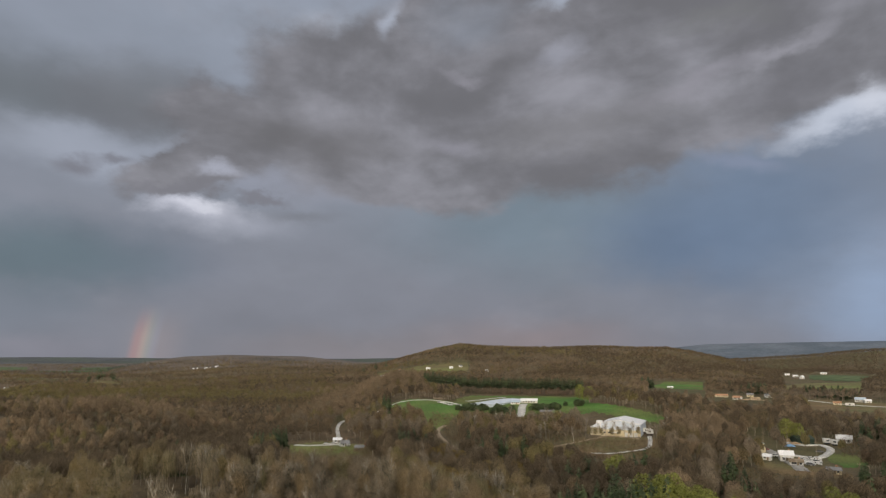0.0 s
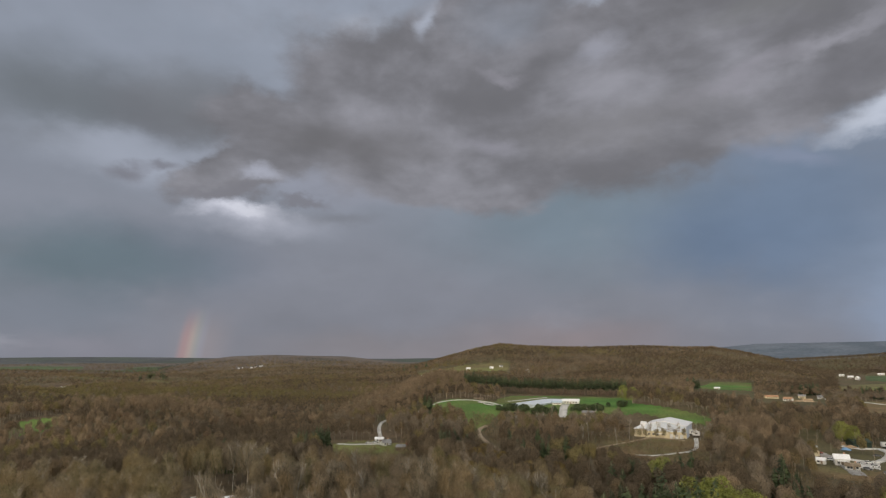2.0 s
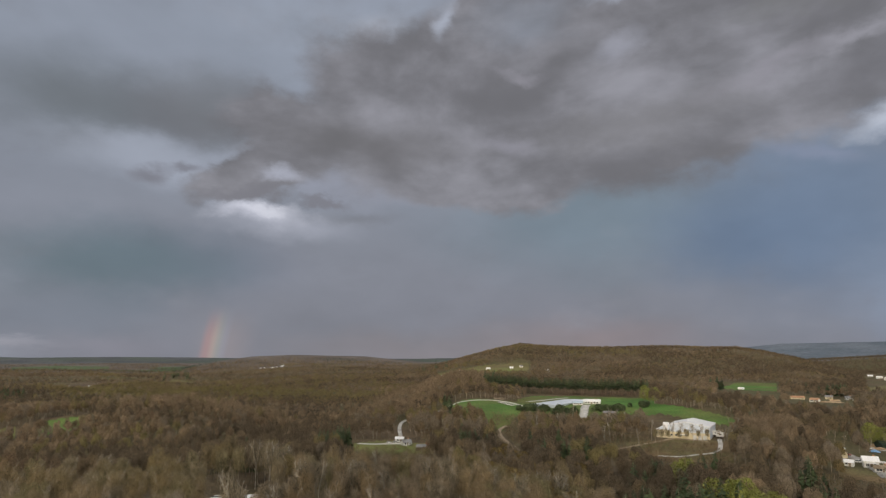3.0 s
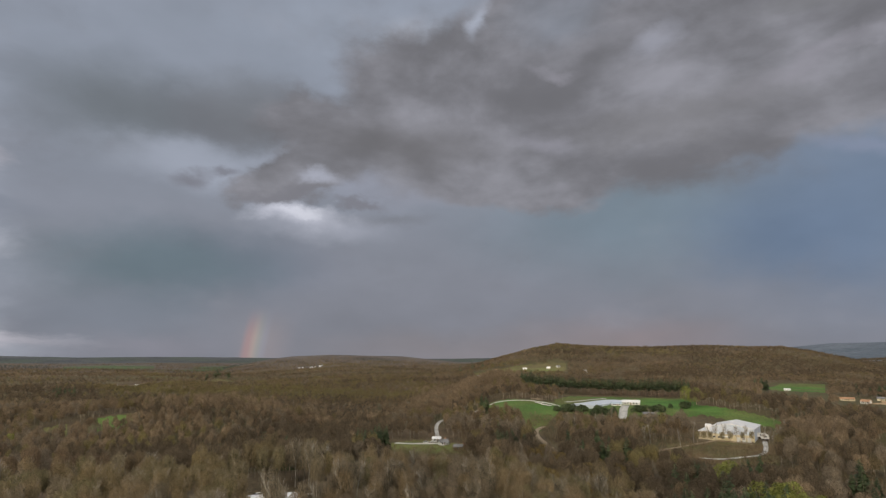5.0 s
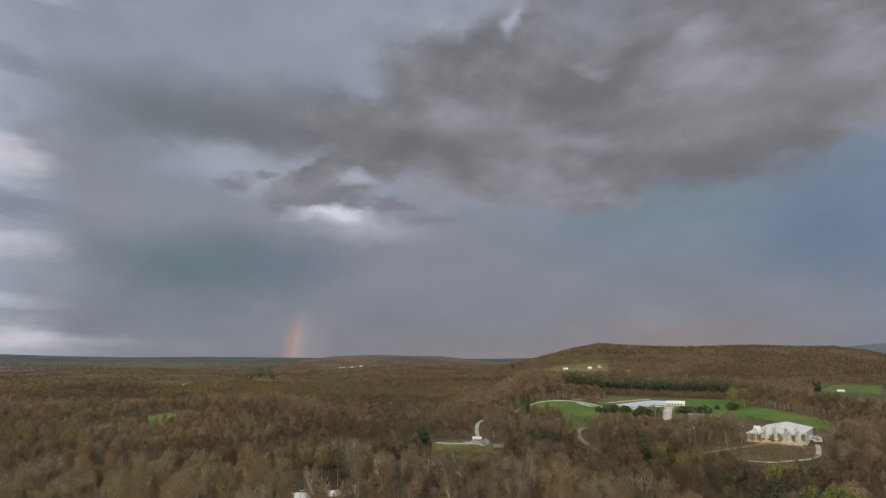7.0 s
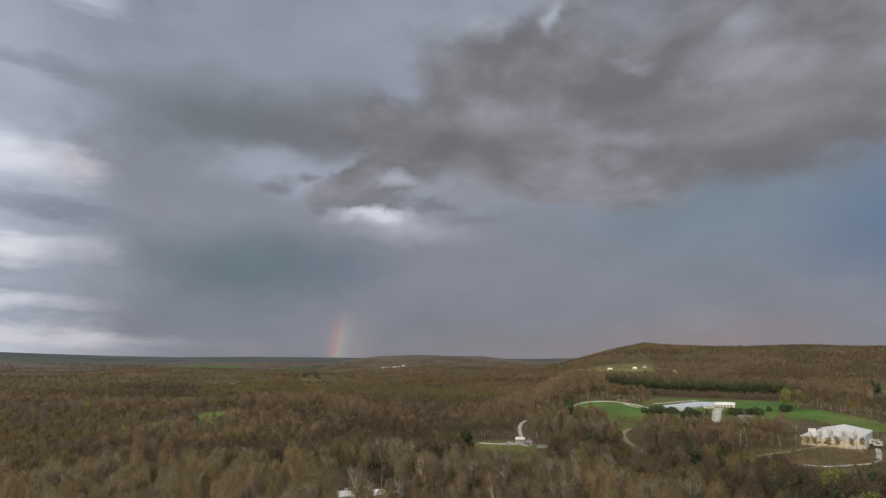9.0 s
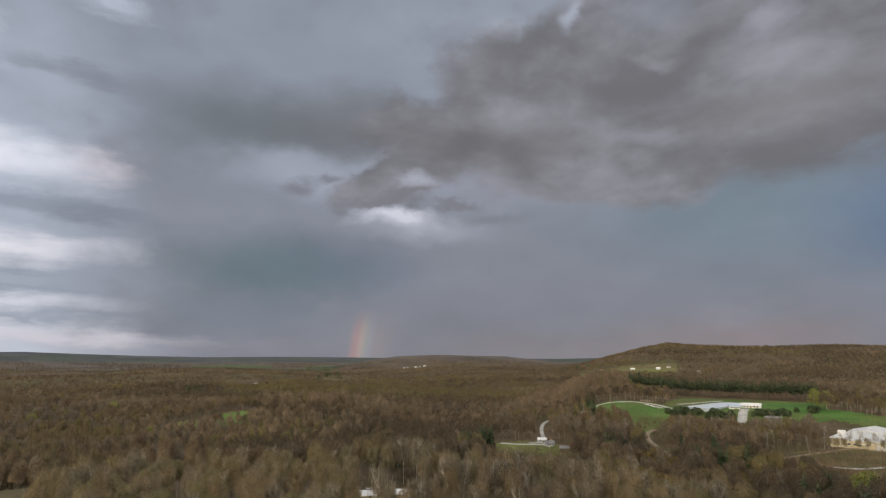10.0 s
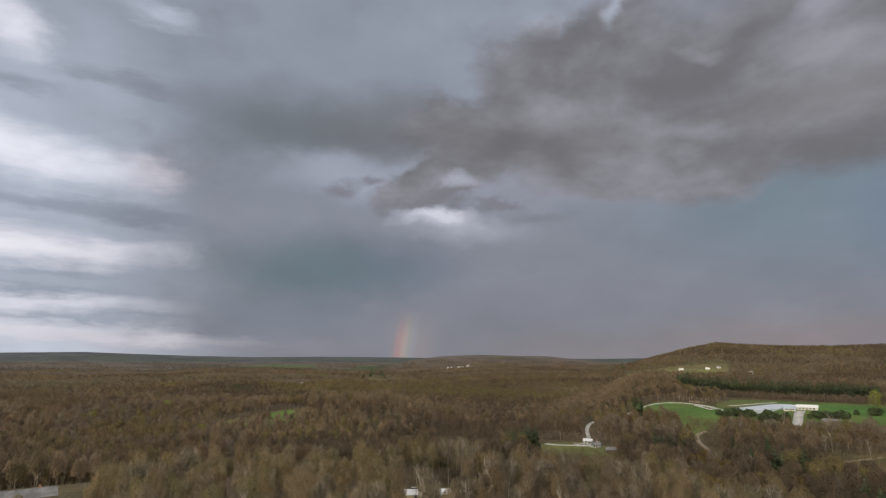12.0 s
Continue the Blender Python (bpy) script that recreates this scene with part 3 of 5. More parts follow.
road("track", "dirt track below the white building", DIRT, ((8.0, 402), (8.71, 412), (10.79, 437), (12.74, 463), (14.43, 485), (16.07, 480), (17.2, 472)), 2.8)
road("track", "dirt track round the scrub slope", GRAVEL, ((17.9, 486), (17.95, 450), (17.64, 424), (16.25, 415), (14.6, 404), (13.0, 404)), 2.8)
road("track", "dirt track behind the wood", DIRT, ((5.6, 566), (6.39, 560), (7.89, 547), (8.97, 534), (10.2, 524)), 2.4)
road("road", "pale grey concrete village street", ASPHALT, ((24.9, 512), (25.3, 496), (26.3, 460), (27.28, 440), (28.0, 428), (28.6, 405), (29.2, 382)), 6.5)
road("road", "pale gravel yard road", GRAVEL, ((28.2, 496), (29.4, 490), (30.42, 495), (30.9, 488), (31.15, 474), (30.8, 448), (30.0, 434), (28.8, 437), (27.5, 439)), 4.2)
field("yard", "pale gravel parking yard in the village", GRAVEL, (28.9, 29.6, 30.5), (412, 406, 410), (430, 432, 436))
field("yard", "bare brown earth yard below the village", SCRUB, (26.0, 29.0, 31.5), (372, 366, 372), (400, 402, 402), 0.2)
road("road", "pale country road beyond the wood", GRAVEL, ((29.9, 930), (32, 905), (34, 890), (37.5, 880)), 5.0)
road("track", "dirt track along the wooded spur", DIRT, ((-14.6, 610), (-13.6, 575), (-12.4, 560)), 2.5)
road("driveway", "white concrete strip along the lawn behind the hall", GRAVEL, ((2.1, 646), (3.4, 668), (4.6, 694), (5.6, 713)), 3.0)
field("yard", "patch of bare tan sand beside the meadow", DIRT, (-0.9, -0.4, 0.3), (660, 658, 662), (672, 680, 672))


# ---- trees: trunk, limbs and many thin twigs ----
rng = np.random.default_rng(4)


def blade(a, b, wa, wb, turn):
    """A flat tapering stroke from a to b, as two triangles."""
    a, b = np.asarray(a, float), np.asarray(b, float)
    d = b - a
    s = np.cross(d, (math.cos(turn), math.sin(turn), 0.3))
    s = s / (np.linalg.norm(s) + 1e-9)
    return [(a - s * wa, a + s * wa, b + s * wb), (a - s * wa, b + s * wb, b - s * wb)]


def pole(a, b, ra, rb, sides=5):
    """A tapered round stick from a to b, as triangles."""
    a, b = np.asarray(a, float), np.asarray(b, float)
    d = (b - a) / (np.linalg.norm(b - a) + 1e-9)
    s = np.cross(d, (0.31, 0.17, 0.94) if abs(d[2]) < 0.9 else (1, 0, 0))
    s = s / np.linalg.norm(s)
    t = np.cross(d, s)
    ring = [s * math.cos(6.2832 * q / sides) + t * math.sin(6.2832 * q / sides) for q in range(sides)]
    tris = []
    for q in range(sides):
        u, w = ring[q], ring[(q + 1) % sides]
        tris += [(a + u * ra, a + w * ra, b + w * rb), (a + u * ra, b + w * rb, b + u * rb)]
    return tris


def rim_of(up, low, a, wide, seed):
    """How far the crown reaches at a share of the height, with an uneven outline."""
    k = (up - low) / (1.02 - low)
    return wide * math.sqrt(max(0.02, 1 - (2.0 * k ** 0.85 - 1) ** 2)) * (0.9 + 0.22 * math.sin(3 * a + seed) * math.sin(6 * up + seed * 2))


def twig_cloud(g, seed, tall, wide, low, count, length, width):
    """Thin twig sprays in lumps round the crown, more of them towards its outside."""
    lumps = []
    for q in range(9):
        a, up = q * 2.4 + g.uniform(0, 1.0), low + (1 - low) * (0.12 + 0.82 * (q + 0.5) / 9)
        rim = rim_of(up, low, a, wide, seed) * 0.62
        lumps.append((math.cos(a) * rim, math.sin(a) * rim, up * tall))
    out_ = []
    for q in range(count):
        if g.uniform() < 0.3:
            a, u = g.uniform(0, 6.283), g.uniform(0, 1) ** 0.4
            up = low + (1 - low) * g.beta(1.5, 1.25)
            rim = rim_of(up, low, a, wide, seed)
            c = np.array([math.cos(a) * rim * u, math.sin(a) * rim * u, up * tall])
            k = np.array((0.0, 0.0, tall * (0.5 + 0.3 * low)))
        else:
            k = np.array(lumps[int(g.integers(0, 9))])
            d = g.normal(0, 1, 3)
            c = k + d / np.linalg.norm(d) * wide * 0.36 * g.uniform(0.35, 1.0) * np.array((1, 1, 1.15))
        # most twigs lie along the lump's skin, some stick out of it
        n = c - k
        n = n / (np.linalg.norm(n) + 1e-9)
        up_ = np.array((0.0, 0.0, 1.0)) - n * n[2] + g.normal(0, 0.12, 3)
        up_ = up_ / (np.linalg.norm(up_) + 1e-9)
        side = np.cross(n, up_)
        th = g.normal(0, 0.7)
        way = up_ * math.cos(th) + side * math.sin(th) + n * (g.normal(0.1, 0.3) if q % 4 else 1.2)
        way = way / np.linalg.norm(way) * length * g.uniform(0.5, 1.2)
        s = np.cross(way, n + g.normal(0, 0.35, 3))
        s = s / (np.linalg.norm(s) + 1e-9) * width * g.uniform(0.6, 1.3)
        out_.append((c - way * 0.6, c + way * 0.4 + s, c + way * 0.4 - s))
    return out_


def rounded(tri, kind, soft=0.75, seed=1):
    """Turns a crown's twigs to face outwards and gives each corner the normal of the rounded crown, so that it is lit as one soft mass."""
    tri = np.array(tri, float)
    flat = np.cross(tri[:, 1] - tri[:, 0], tri[:, 2] - tri[:, 0])
    flat /= np.linalg.norm(flat, axis=1)[:, None] + 1e-9
    crown = kind == 1
    z = tri[crown][:, :, 2]
    k = np.array((0, 0, z.min() + 0.42 * (z.max() - z.min())))
    out_ = tri.mean(1) - k
    out_ /= np.linalg.norm(out_, axis=1)[:, None] + 1e-9
    back = crown & ((flat * out_).sum(1) < 0)
    tri[back] = tri[back][:, ::-1]
    flat[back] *= -1
    shake = np.random.default_rng(seed).normal(0, 0.22, flat.shape)
    n = np.where(crown[:, None], out_ * soft + flat * (1 - soft) + shake * soft, flat)
    n /= np.linalg.norm(n, axis=1)[:, None] + 1e-9
    return tri, kind, np.repeat(n[:, None, :], 3, 1)


def bare_tree(seed, tall, wide, twigs, twig_long, twig_wide, limbs, trunk_wide, low=0.3):
    """Triangles of a leafless tree and, for each, 0 for bark or 1 for twigs."""
    g = np.random.default_rng(seed)
    lean = g.normal(0, 0.02, 2) * tall
    crotch = np.array([lean[0] * 0.5, lean[1] * 0.5, tall * 0.5])
    bark = []
    for q in range(2):
        bark += blade((0, 0, -1.0), crotch, trunk_wide, trunk_wide * 0.6, q * 1.57 + seed)
        bark += blade(crotch, (lean[0], lean[1], tall * 0.93), trunk_wide * 0.6, 0.03, q * 1.57 + seed)
    for q in range(limbs):
        a, h0 = g.uniform(0, 6.283), g.uniform(low, 0.65) * tall
        h1 = min(h0 + g.uniform(0.18, 0.34) * tall, tall * 0.95)
        out_ = rim_of(h1 / tall, low, a, wide, seed) * 0.85
        bark += blade((lean[0] * h0 / tall, lean[1] * h0 / tall, h0), (math.cos(a) * out_, math.sin(a) * out_, h1), trunk_wide * 0.4, 0.03, a + 1.57)
    soft = twig_cloud(g, seed, tall, wide, low, twigs, twig_long, twig_wide)
    return np.array(bark + soft), np.array([0] * len(bark) + [1] * len(soft))


def ico(level):
    """Triangles of a ball of 20 or 80 faces, its hidden underside left out."""
    bm = bmesh.new()
    bmesh.ops.create_icosphere(bm, subdivisions=level + 1, radius=1.0)
    tri = np.array([[v.co[:] for v in f.verts] for f in bm.faces])
    bm.free()
    return tri[tri.mean(1)[:, 2] > -0.5]


BALL = (ico(0), ico(1))


def puff_tree(seed, tall, wide, lumps, level, twigs, twig_long, twig_wide, trunk_wide, low=0.3, limbs=3, rough=0.24, stretch=(1.3, 1.9)):
    """A leafless tree as seen from afar: forked trunk, a crown of uneven clumps of fine twigs, and twig ends standing out of them.
    Triangles, 0 for bark or 1 for twigs, and normals."""
    g = np.random.default_rng(seed)
    lean = g.normal(0, 0.02, 2) * tall
    bark = []
    for q in range(2):
        bark += blade((0, 0, -1.0), (lean[0], lean[1], tall * 0.8), trunk_wide, 0.05, q * 1.57 + seed)
    for q in range(limbs):
        a, h0 = g.uniform(0, 6.283), g.uniform(0.2, 0.45) * tall
        bark += blade((lean[0] * h0 / tall, lean[1] * h0 / tall, h0), (math.cos(a) * wide * 0.8, math.sin(a) * wide * 0.8, h0 + 0.33 * tall), trunk_wide * 0.45, 0.04, a + 1.57)
    bark = np.array(bark)
    flat = np.cross(bark[:, 1] - bark[:, 0], bark[:, 2] - bark[:, 0])
    flat /= np.linalg.norm(flat, axis=1)[:, None] + 1e-9
    tris, nors = [bark], [np.repeat(flat[:, None, :], 3, 1)]
    heart = np.array((0, 0, tall * (0.3 + 0.4 * low)))
    hubs = []
    for q in range(lumps):
        up = low + (1 - low) * (0.2 + 0.62 * (q + 0.5) / lumps + g.normal(0, 0.04))
        a = q * 2.4 + g.uniform(-0.5, 0.5) + seed
        out_ = 0.5 * wide * math.sqrt(max(0.0, 1 - ((up - low) / (1.1 - low)) ** 2.2)) * g.uniform(0.7, 1.2) if lumps > 1 else 0
        c = np.array((math.cos(a) * out_ + lean[0] * up, math.sin(a) * out_ + lean[1] * up, up * tall))
        size = np.array((1, 1, g.uniform(*stretch))) * wide * g.uniform(0.40, 0.54)
        hubs.append((c, size))
        ball = BALL[level].reshape(-1, 3)
        swell = 1 + rough * np.array([noise.noise(Vector(p) * 2.1 + Vector((seed * 3.7, q * 5.1, 0))) for p in ball.tolist()])
        p = c + ball * swell[:, None] * size
        n = ball * 0.3 + (p - heart) / wide * 0.4 + np.array((0, 0, 0.25))
        n /= np.linalg.norm(n, axis=1)[:, None]
        tris.append(p.reshape(-1, 3, 3))
        nors.append(n.reshape(-1, 3, 3))
    ends, ways = [], []
    for q in range(twigs):
        c, size = hubs[int(g.integers(0, lumps))]
        d = g.normal(0, 1, 3) + (0, 0, 0.7)
        d /= np.linalg.norm(d)
        root = c + d * size * g.uniform(0.8, 1.0)
        way = d * 0.8 + np.array((0, 0, 0.75)) + g.normal(0, 0.25, 3)
        way *= twig_long * g.uniform(0.5, 1.2) / np.linalg.norm(way)
        side = np.cross(way, g.normal(0, 1, 3))
        side *= twig_wide * g.uniform(0.6, 1.3) / (np.linalg.norm(side) + 1e-9)
        ends.append((root - side, root + side, root + way))
        ways.append((d, d, d))
    if ends:
        tris.append(np.array(ends))
        nors.append(np.array(ways))
    tri, nor = np.concatenate(tris), np.concatenate(nors)
    return tri, (np.arange(len(tri)) >= len(bark)).astype(int), nor


def conifer(seed, tall, wide, sprays, bare=0.12, droop=0.25, taper=0.7):
    """An evergreen: straight trunk, whorls of drooping needle sprays narrowing to the tip."""
    g = np.random.default_rng(seed)
    bark = pole((0, 0, -1.0), (0, 0, tall * 0.97), 0.013 * tall, 0.04, 4)
    soft = []
    for q in range(sprays):
        u = g.uniform(0, 1) ** 0.8
        h = tall * (bare + (1 - bare) * u)
        rim = wide * (1.06 - u) ** taper * g.uniform(0.5, 1.12)
        a = g.uniform(0, 6.283)
        tip = np.array([math.cos(a) * rim, math.sin(a) * rim, h - droop * rim])
        root = np.array([math.cos(a) * rim * 0.1, math.sin(a) * rim * 0.1, h + 0.04 * tall * (1 - u)])
        side = np.array([-math.sin(a), math.cos(a), g.uniform(-0.5, 0.5)]) * rim * g.uniform(0.25, 0.45)
        m_ = root * 0.4 + tip * 0.6
        soft += [(root, m_ + side, tip), (root, tip, m_ - side)]
    return np.array(bark + soft), np.array([0] * len(bark) + [1] * len(soft))


def leafy(seed, tall, wide, leaves, leaf, low=0.18):
    """A tree in young leaf: trunk and a crown of many small leaf clumps."""
    g = np.random.default_rng(seed)
    bark = pole((0, 0, -1.0), (0.2, 0.1, tall * 0.8), 0.02 * tall, 0.05, 5)
    for q in range(6):
        a, h0 = g.uniform(0, 6.283), g.uniform(0.25, 0.5) * tall
        bark += blade((0, 0, h0), (math.cos(a) * wide * 0.8, math.sin(a) * wide * 0.8, h0 + 0.3 * tall), 0.01 * tall, 0.03, a + 1.57)
    soft = []
    for q in range(leaves):
        a, u = g.uniform(0, 6.283), g.uniform(0, 1) ** 0.3
        up = low + (1 - low) * g.beta(1.4, 1.2)
        rim = rim_of(up, low, a, wide, seed)
        c = np.array([math.cos(a) * rim * u, math.sin(a) * rim * u, up * tall])
        d, e = g.normal(0, 1, 3) * leaf, g.normal(0, 1, 3) * leaf
        soft.append((c - d * 0.5, c + d * 0.5, c + e))
    return np.array(bark + soft), np.array([0] * len(bark) + [1] * len(soft))


def scatter(r0, r1, step, b0=-60.5, b1=38.0):
    """Jittered stand of trees between two distances, step metres apart."""
    x, y = np.meshgrid(np.arange(-r1, r1, step), np.arange(0, r1, step))
    x, y = x.ravel() + rng.uniform(-0.5, 0.5, x.size) * step, y.ravel() + rng.uniform(-0.5, 0.5, x.size) * step
    r, b = np.hypot(x, y), np.degrees(np.arctan2(x, y))
    keep = (r > r0) & (r < r1) & (b > b0) & (b < b1) & ~((r > 2120) & (b > -4) & (b < 23.5))   # nothing grows unseen behind the hill
    return x[keep], y[keep]


def planted(name, label, models, x, y, mats, shares=(1.0,), lo=0.72, hi=1.06, drift=None, category="wood", special=None):
    """One mesh of many trees, each a turned and scaled copy of one of the models; mats: bark, then the crowns' tones."""
    z = height(x, y)
    which = rng.integers(0, len(models), x.size)
    turn, size, tallness = rng.uniform(0, 6.283, x.size), rng.uniform(lo, hi, x.size), rng.uniform(0.88, 1.12, x.size)
    pick = rng.uniform(0, 1, x.size) if drift is None else np.clip(drift + rng.normal(0, 0.09, x.size), 0, 0.999)
    tone = np.searchsorted(np.cumsum(shares) / sum(shares), pick)
    tone = np.minimum(tone, len(shares) - 1) + 1
    if special is not None:
        for q, share in enumerate(special):
            tone[share + rng.normal(0, 0.2, x.size) > 0.5] = len(shares) + 1 + q
    vs, ks = [], []
    ns = []
    for w, (tri, kind, nor) in enumerate(models):
        k = np.nonzero(which == w)[0]
        if not k.size:
            continue
        c, s = np.cos(turn[k])[:, None] * size[k][:, None], np.sin(turn[k])[:, None] * size[k][:, None]
        flat = tri.reshape(-1, 3)
        px = flat[:, 0] * c - flat[:, 1] * s + x[k][:, None]
        py = flat[:, 0] * s + flat[:, 1] * c + y[k][:, None]
        pz = flat[:, 2] * (size[k] * tallness[k])[:, None] + z[k][:, None]
        v = np.stack([px, py, pz], -1).reshape(-1, 3)
        vs.append(v)
        c, s, q = np.cos(turn[k])[:, None], np.sin(turn[k])[:, None], nor.reshape(-1, 3)
        ns.append(np.stack([q[:, 0] * c - q[:, 1] * s, q[:, 0] * s + q[:, 1] * c, np.broadcast_to(q[:, 2], px.shape)], -1).reshape(-1, 3))
        ks.append((kind[None, :] * tone[k][:, None]).ravel())
    vs, ks = np.concatenate(vs).reshape(-1, 3, 3), np.concatenate(ks)
    ob = link(name, vs.reshape(-1, 3), np.arange(vs.shape[0] * 3).reshape(-1, 3), mats, ks, True, np.concatenate(ns))
    return tagged(ob, label, category, kind="stuff")


def clear(x, y):
    """False where fields, roads and yards keep the trees away."""
    r, b = np.hypot(x, y), np.degrees(np.arctan2(x, y))
    ok = np.ones(x.size, bool)
    b = b + 260 / r * (0.6 * np.sin(x * 0.11 + y * 0.05) + 0.5 * np.sin(y * 0.17 - x * 0.07) + rng.normal(0, 0.25, x.size))
    r = r * (1 + 0.012 * np.sin(x * 0.09 + 1.0) + 0.010 * np.sin(x * 0.21 + y * 0.13))
    for lx, ly, w in LANES:
        ok &= (x - lx) ** 2 + (y - ly) ** 2 > (w * 0.5 + 3.5) ** 2
    for b0, b1, r0, r1 in GLADES:
        ok &= ~((b > b0) & (b < b1) & (r > r0) & (r < r1))
    return ok


def drifts(x, y, size, seed):
    """0 to 1, in broad patches."""
    v = np.array([noise.noise((a / size + seed, b / size, seed * 1.7)) for a, b in zip(x, y)])
    return np.argsort(np.argsort(v)) / max(1, v.size)


def stands_of(x, y, size, seed, level):
    """1 in stands of one kind of tree, broader than deep."""
    v = np.array([noise.noise((a / size / 2.4 + seed, b / size, seed * 2.3)) for a, b in zip(x, y)])
    return smooth(level, level + 0.16, v)


def pale_stands(x, y):
    """Where the woods are of one pale tan kind: the spur, the knoll and the wood below the hall."""
    r, b = np.hypot(x, y), np.degrees(np.arctan2(x, y))
    return np.clip(0.8 * bump(b, r, -26.5, 665, 5, 55) + 0.95 * bump(b, r, -6.5, 850, 5.5, 230) + 0.95 * bump(b, r, 22, 450, 3.4, 110) + 0.8 * bump(b, r, 6.5, 440, 6.5, 60) + 0.7 * bump(b, r, 24, 700, 6, 120) + 0.4 * bump(b, r, 14, 900, 8, 120) + 0.06 + 0.4 * stands_of(x, y, 105, 5.0, 0.08), 0, 0.95)


def dark_shaded_stands(x, y):
    """Darker stands and single trees, with valley shade and cloud shadow put into their tone."""
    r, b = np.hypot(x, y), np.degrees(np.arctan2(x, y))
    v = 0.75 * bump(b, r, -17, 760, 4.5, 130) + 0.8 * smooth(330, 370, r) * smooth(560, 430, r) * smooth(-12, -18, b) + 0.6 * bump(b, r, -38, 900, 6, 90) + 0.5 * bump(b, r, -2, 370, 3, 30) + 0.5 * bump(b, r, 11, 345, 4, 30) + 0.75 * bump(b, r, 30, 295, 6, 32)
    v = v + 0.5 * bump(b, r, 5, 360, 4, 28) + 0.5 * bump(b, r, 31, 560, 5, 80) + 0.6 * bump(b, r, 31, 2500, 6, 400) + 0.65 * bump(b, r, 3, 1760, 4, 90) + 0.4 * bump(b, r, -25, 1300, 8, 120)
    # the last two terms paint cloud shadow onto the far right ridges
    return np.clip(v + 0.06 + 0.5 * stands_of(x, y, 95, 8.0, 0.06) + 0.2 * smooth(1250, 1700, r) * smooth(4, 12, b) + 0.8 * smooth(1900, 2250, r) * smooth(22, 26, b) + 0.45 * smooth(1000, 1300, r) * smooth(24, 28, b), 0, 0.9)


def olive_stands(x, y):
    """Woods already tinged with olive buds: the plain beyond the valley and the near mound."""
    r, b = np.hypot(x, y), np.degrees(np.arctan2(x, y))
    v = 0.45 * smooth(850, 960, r) * smooth(1900, 1500, r) * smooth(-7, -12, b) * smooth(-43, -34, b) + 0.4 * smooth(320, 300, r) * smooth(-5, -10, b) + 0.6 * bump(b, r, -1, 1950, 4, 130) + 0.6 * bump(b, r, 10, 1830, 4, 90) + 0.3 * smooth(335, 315, r) * smooth(-6, -3, b) * smooth(9.5, 7, b)
    return np.clip(v + 0.3 * stands_of(x, y, 120, 2.0, 0.12), 0, 0.75)


NEAR = [puff_tree(10 + q, 15, 4.2, 8, 0, 130, 1.3, 0.05, 0.20, 0.38, 6) for q in range(5)]
MIDDLE = [puff_tree(30 + q, 13.5, 3.9, 5, 0, 16, 1.5, 0.09, 0.20, 0.42, 4) for q in range(7)]
FAR = [puff_tree(50 + q, 13, 4.3, 3, 0, 0, 1.9, 0.28, 0.2, 0.24, 0, stretch=(1.0, 1.4)) for q in range(7)]
DISTANT = [puff_tree(70 + q, 12.5, 5.2, 2, 0, 0, 1, 1, 0.22, 0.2, 0, stretch=(0.85, 1.15)) for q in range(6)]

WOODS = (("near_wood", NEAR, 268, 430, 7.6, -60.5, 38), ("middle_wood", MIDDLE, 430, 800, 7.6, -60.5, 38), ("far_wood", FAR, 800, 1500, 9.4, -60.5, 38),
         ("hill_wood", DISTANT, 1500, 2130, 8.8, -9, 38), ("distant_wood", DISTANT, 1500, 2950, 15, -60.5, -9), ("ridge_wood", DISTANT, 2130, 2950, 14, -9, 38))
for name, models, r0, r1, step, b0, b1 in WOODS:
    x, y = scatter(r0, r1, step, b0, b1)
    ok = clear(x, y)
    x, y = x[ok], y[ok]
    planted(name, "leafless brown and grey broadleaf wood with some spring buds", models, x, y, [BARK, SHADY, BROWN, GREY, RUSSET, BUDS, TAN, SHADY, BUDS], (0.14, 0.34, 0.28, 0.14, 0.1), drift=drifts(x, y, 110 if r0 < 800 else 210, 3), special=(pale_stands(x, y), dark_shaded_stands(x, y), olive_stands(x, y)))

# tree belts on the far farmland
x, y = scatter(2950, 3800, 22, -60.5, -9)
belt = (drifts(x / 2.6, y, 150, 9) > 0.25) & clear(x, y) & ((np.degrees(np.arctan2(x, y)) < -27) | (np.hypot(x, y) < 3080))
planted("distant_belt", "dark tree belts between distant fields", DISTANT, x[belt], y[belt], [BELT, BELT, SHADY, BROWN, GREY], (0.25, 0.25, 0.3, 0.2), 0.6, 1.1, drift=drifts(x[belt], y[belt], 260, 5))

# low bare shrubs where the wood gives way to rough ground
SHRUB = [rounded(*bare_tree(90 + q, 2.6, 1.6, 22, 1.0, 0.16, 0, 0.04, 0.02)) for q in range(4)]
for b0, b1, r0, r1, step in ((1.6, 12.5, 400, 572, 3.6), (-7.4, -3.4, 395, 600, 3.6), (-1.0, 1.8, 318, 560, 3.6), (18.8, 25.2, 300, 395, 3.6), (12.2, 19.0, 350, 458, 3.6), (25.0, 36.0, 268, 366, 3.6), (31.8, 36.0, 445, 640, 3.6), (-13.6, -6.0, 318, 458, 3.6)):
    x, y = scatter(r0, r1, step, b0, b1)
    ok = np.ones(x.size, bool)
    for lx, ly, w in LANES:
        ok &= (x - lx) ** 2 + (y - ly) ** 2 > (w * 0.5 + 1.5) ** 2
    planted("undergrowth", "low bare brown shrubs on rough ground", SHRUB, x[ok], y[ok], [BARK, BROWN, TAN, RUSSET, BUDS], (0.35, 0.25, 0.2, 0.2), 0.7, 1.7, category="shrubs")

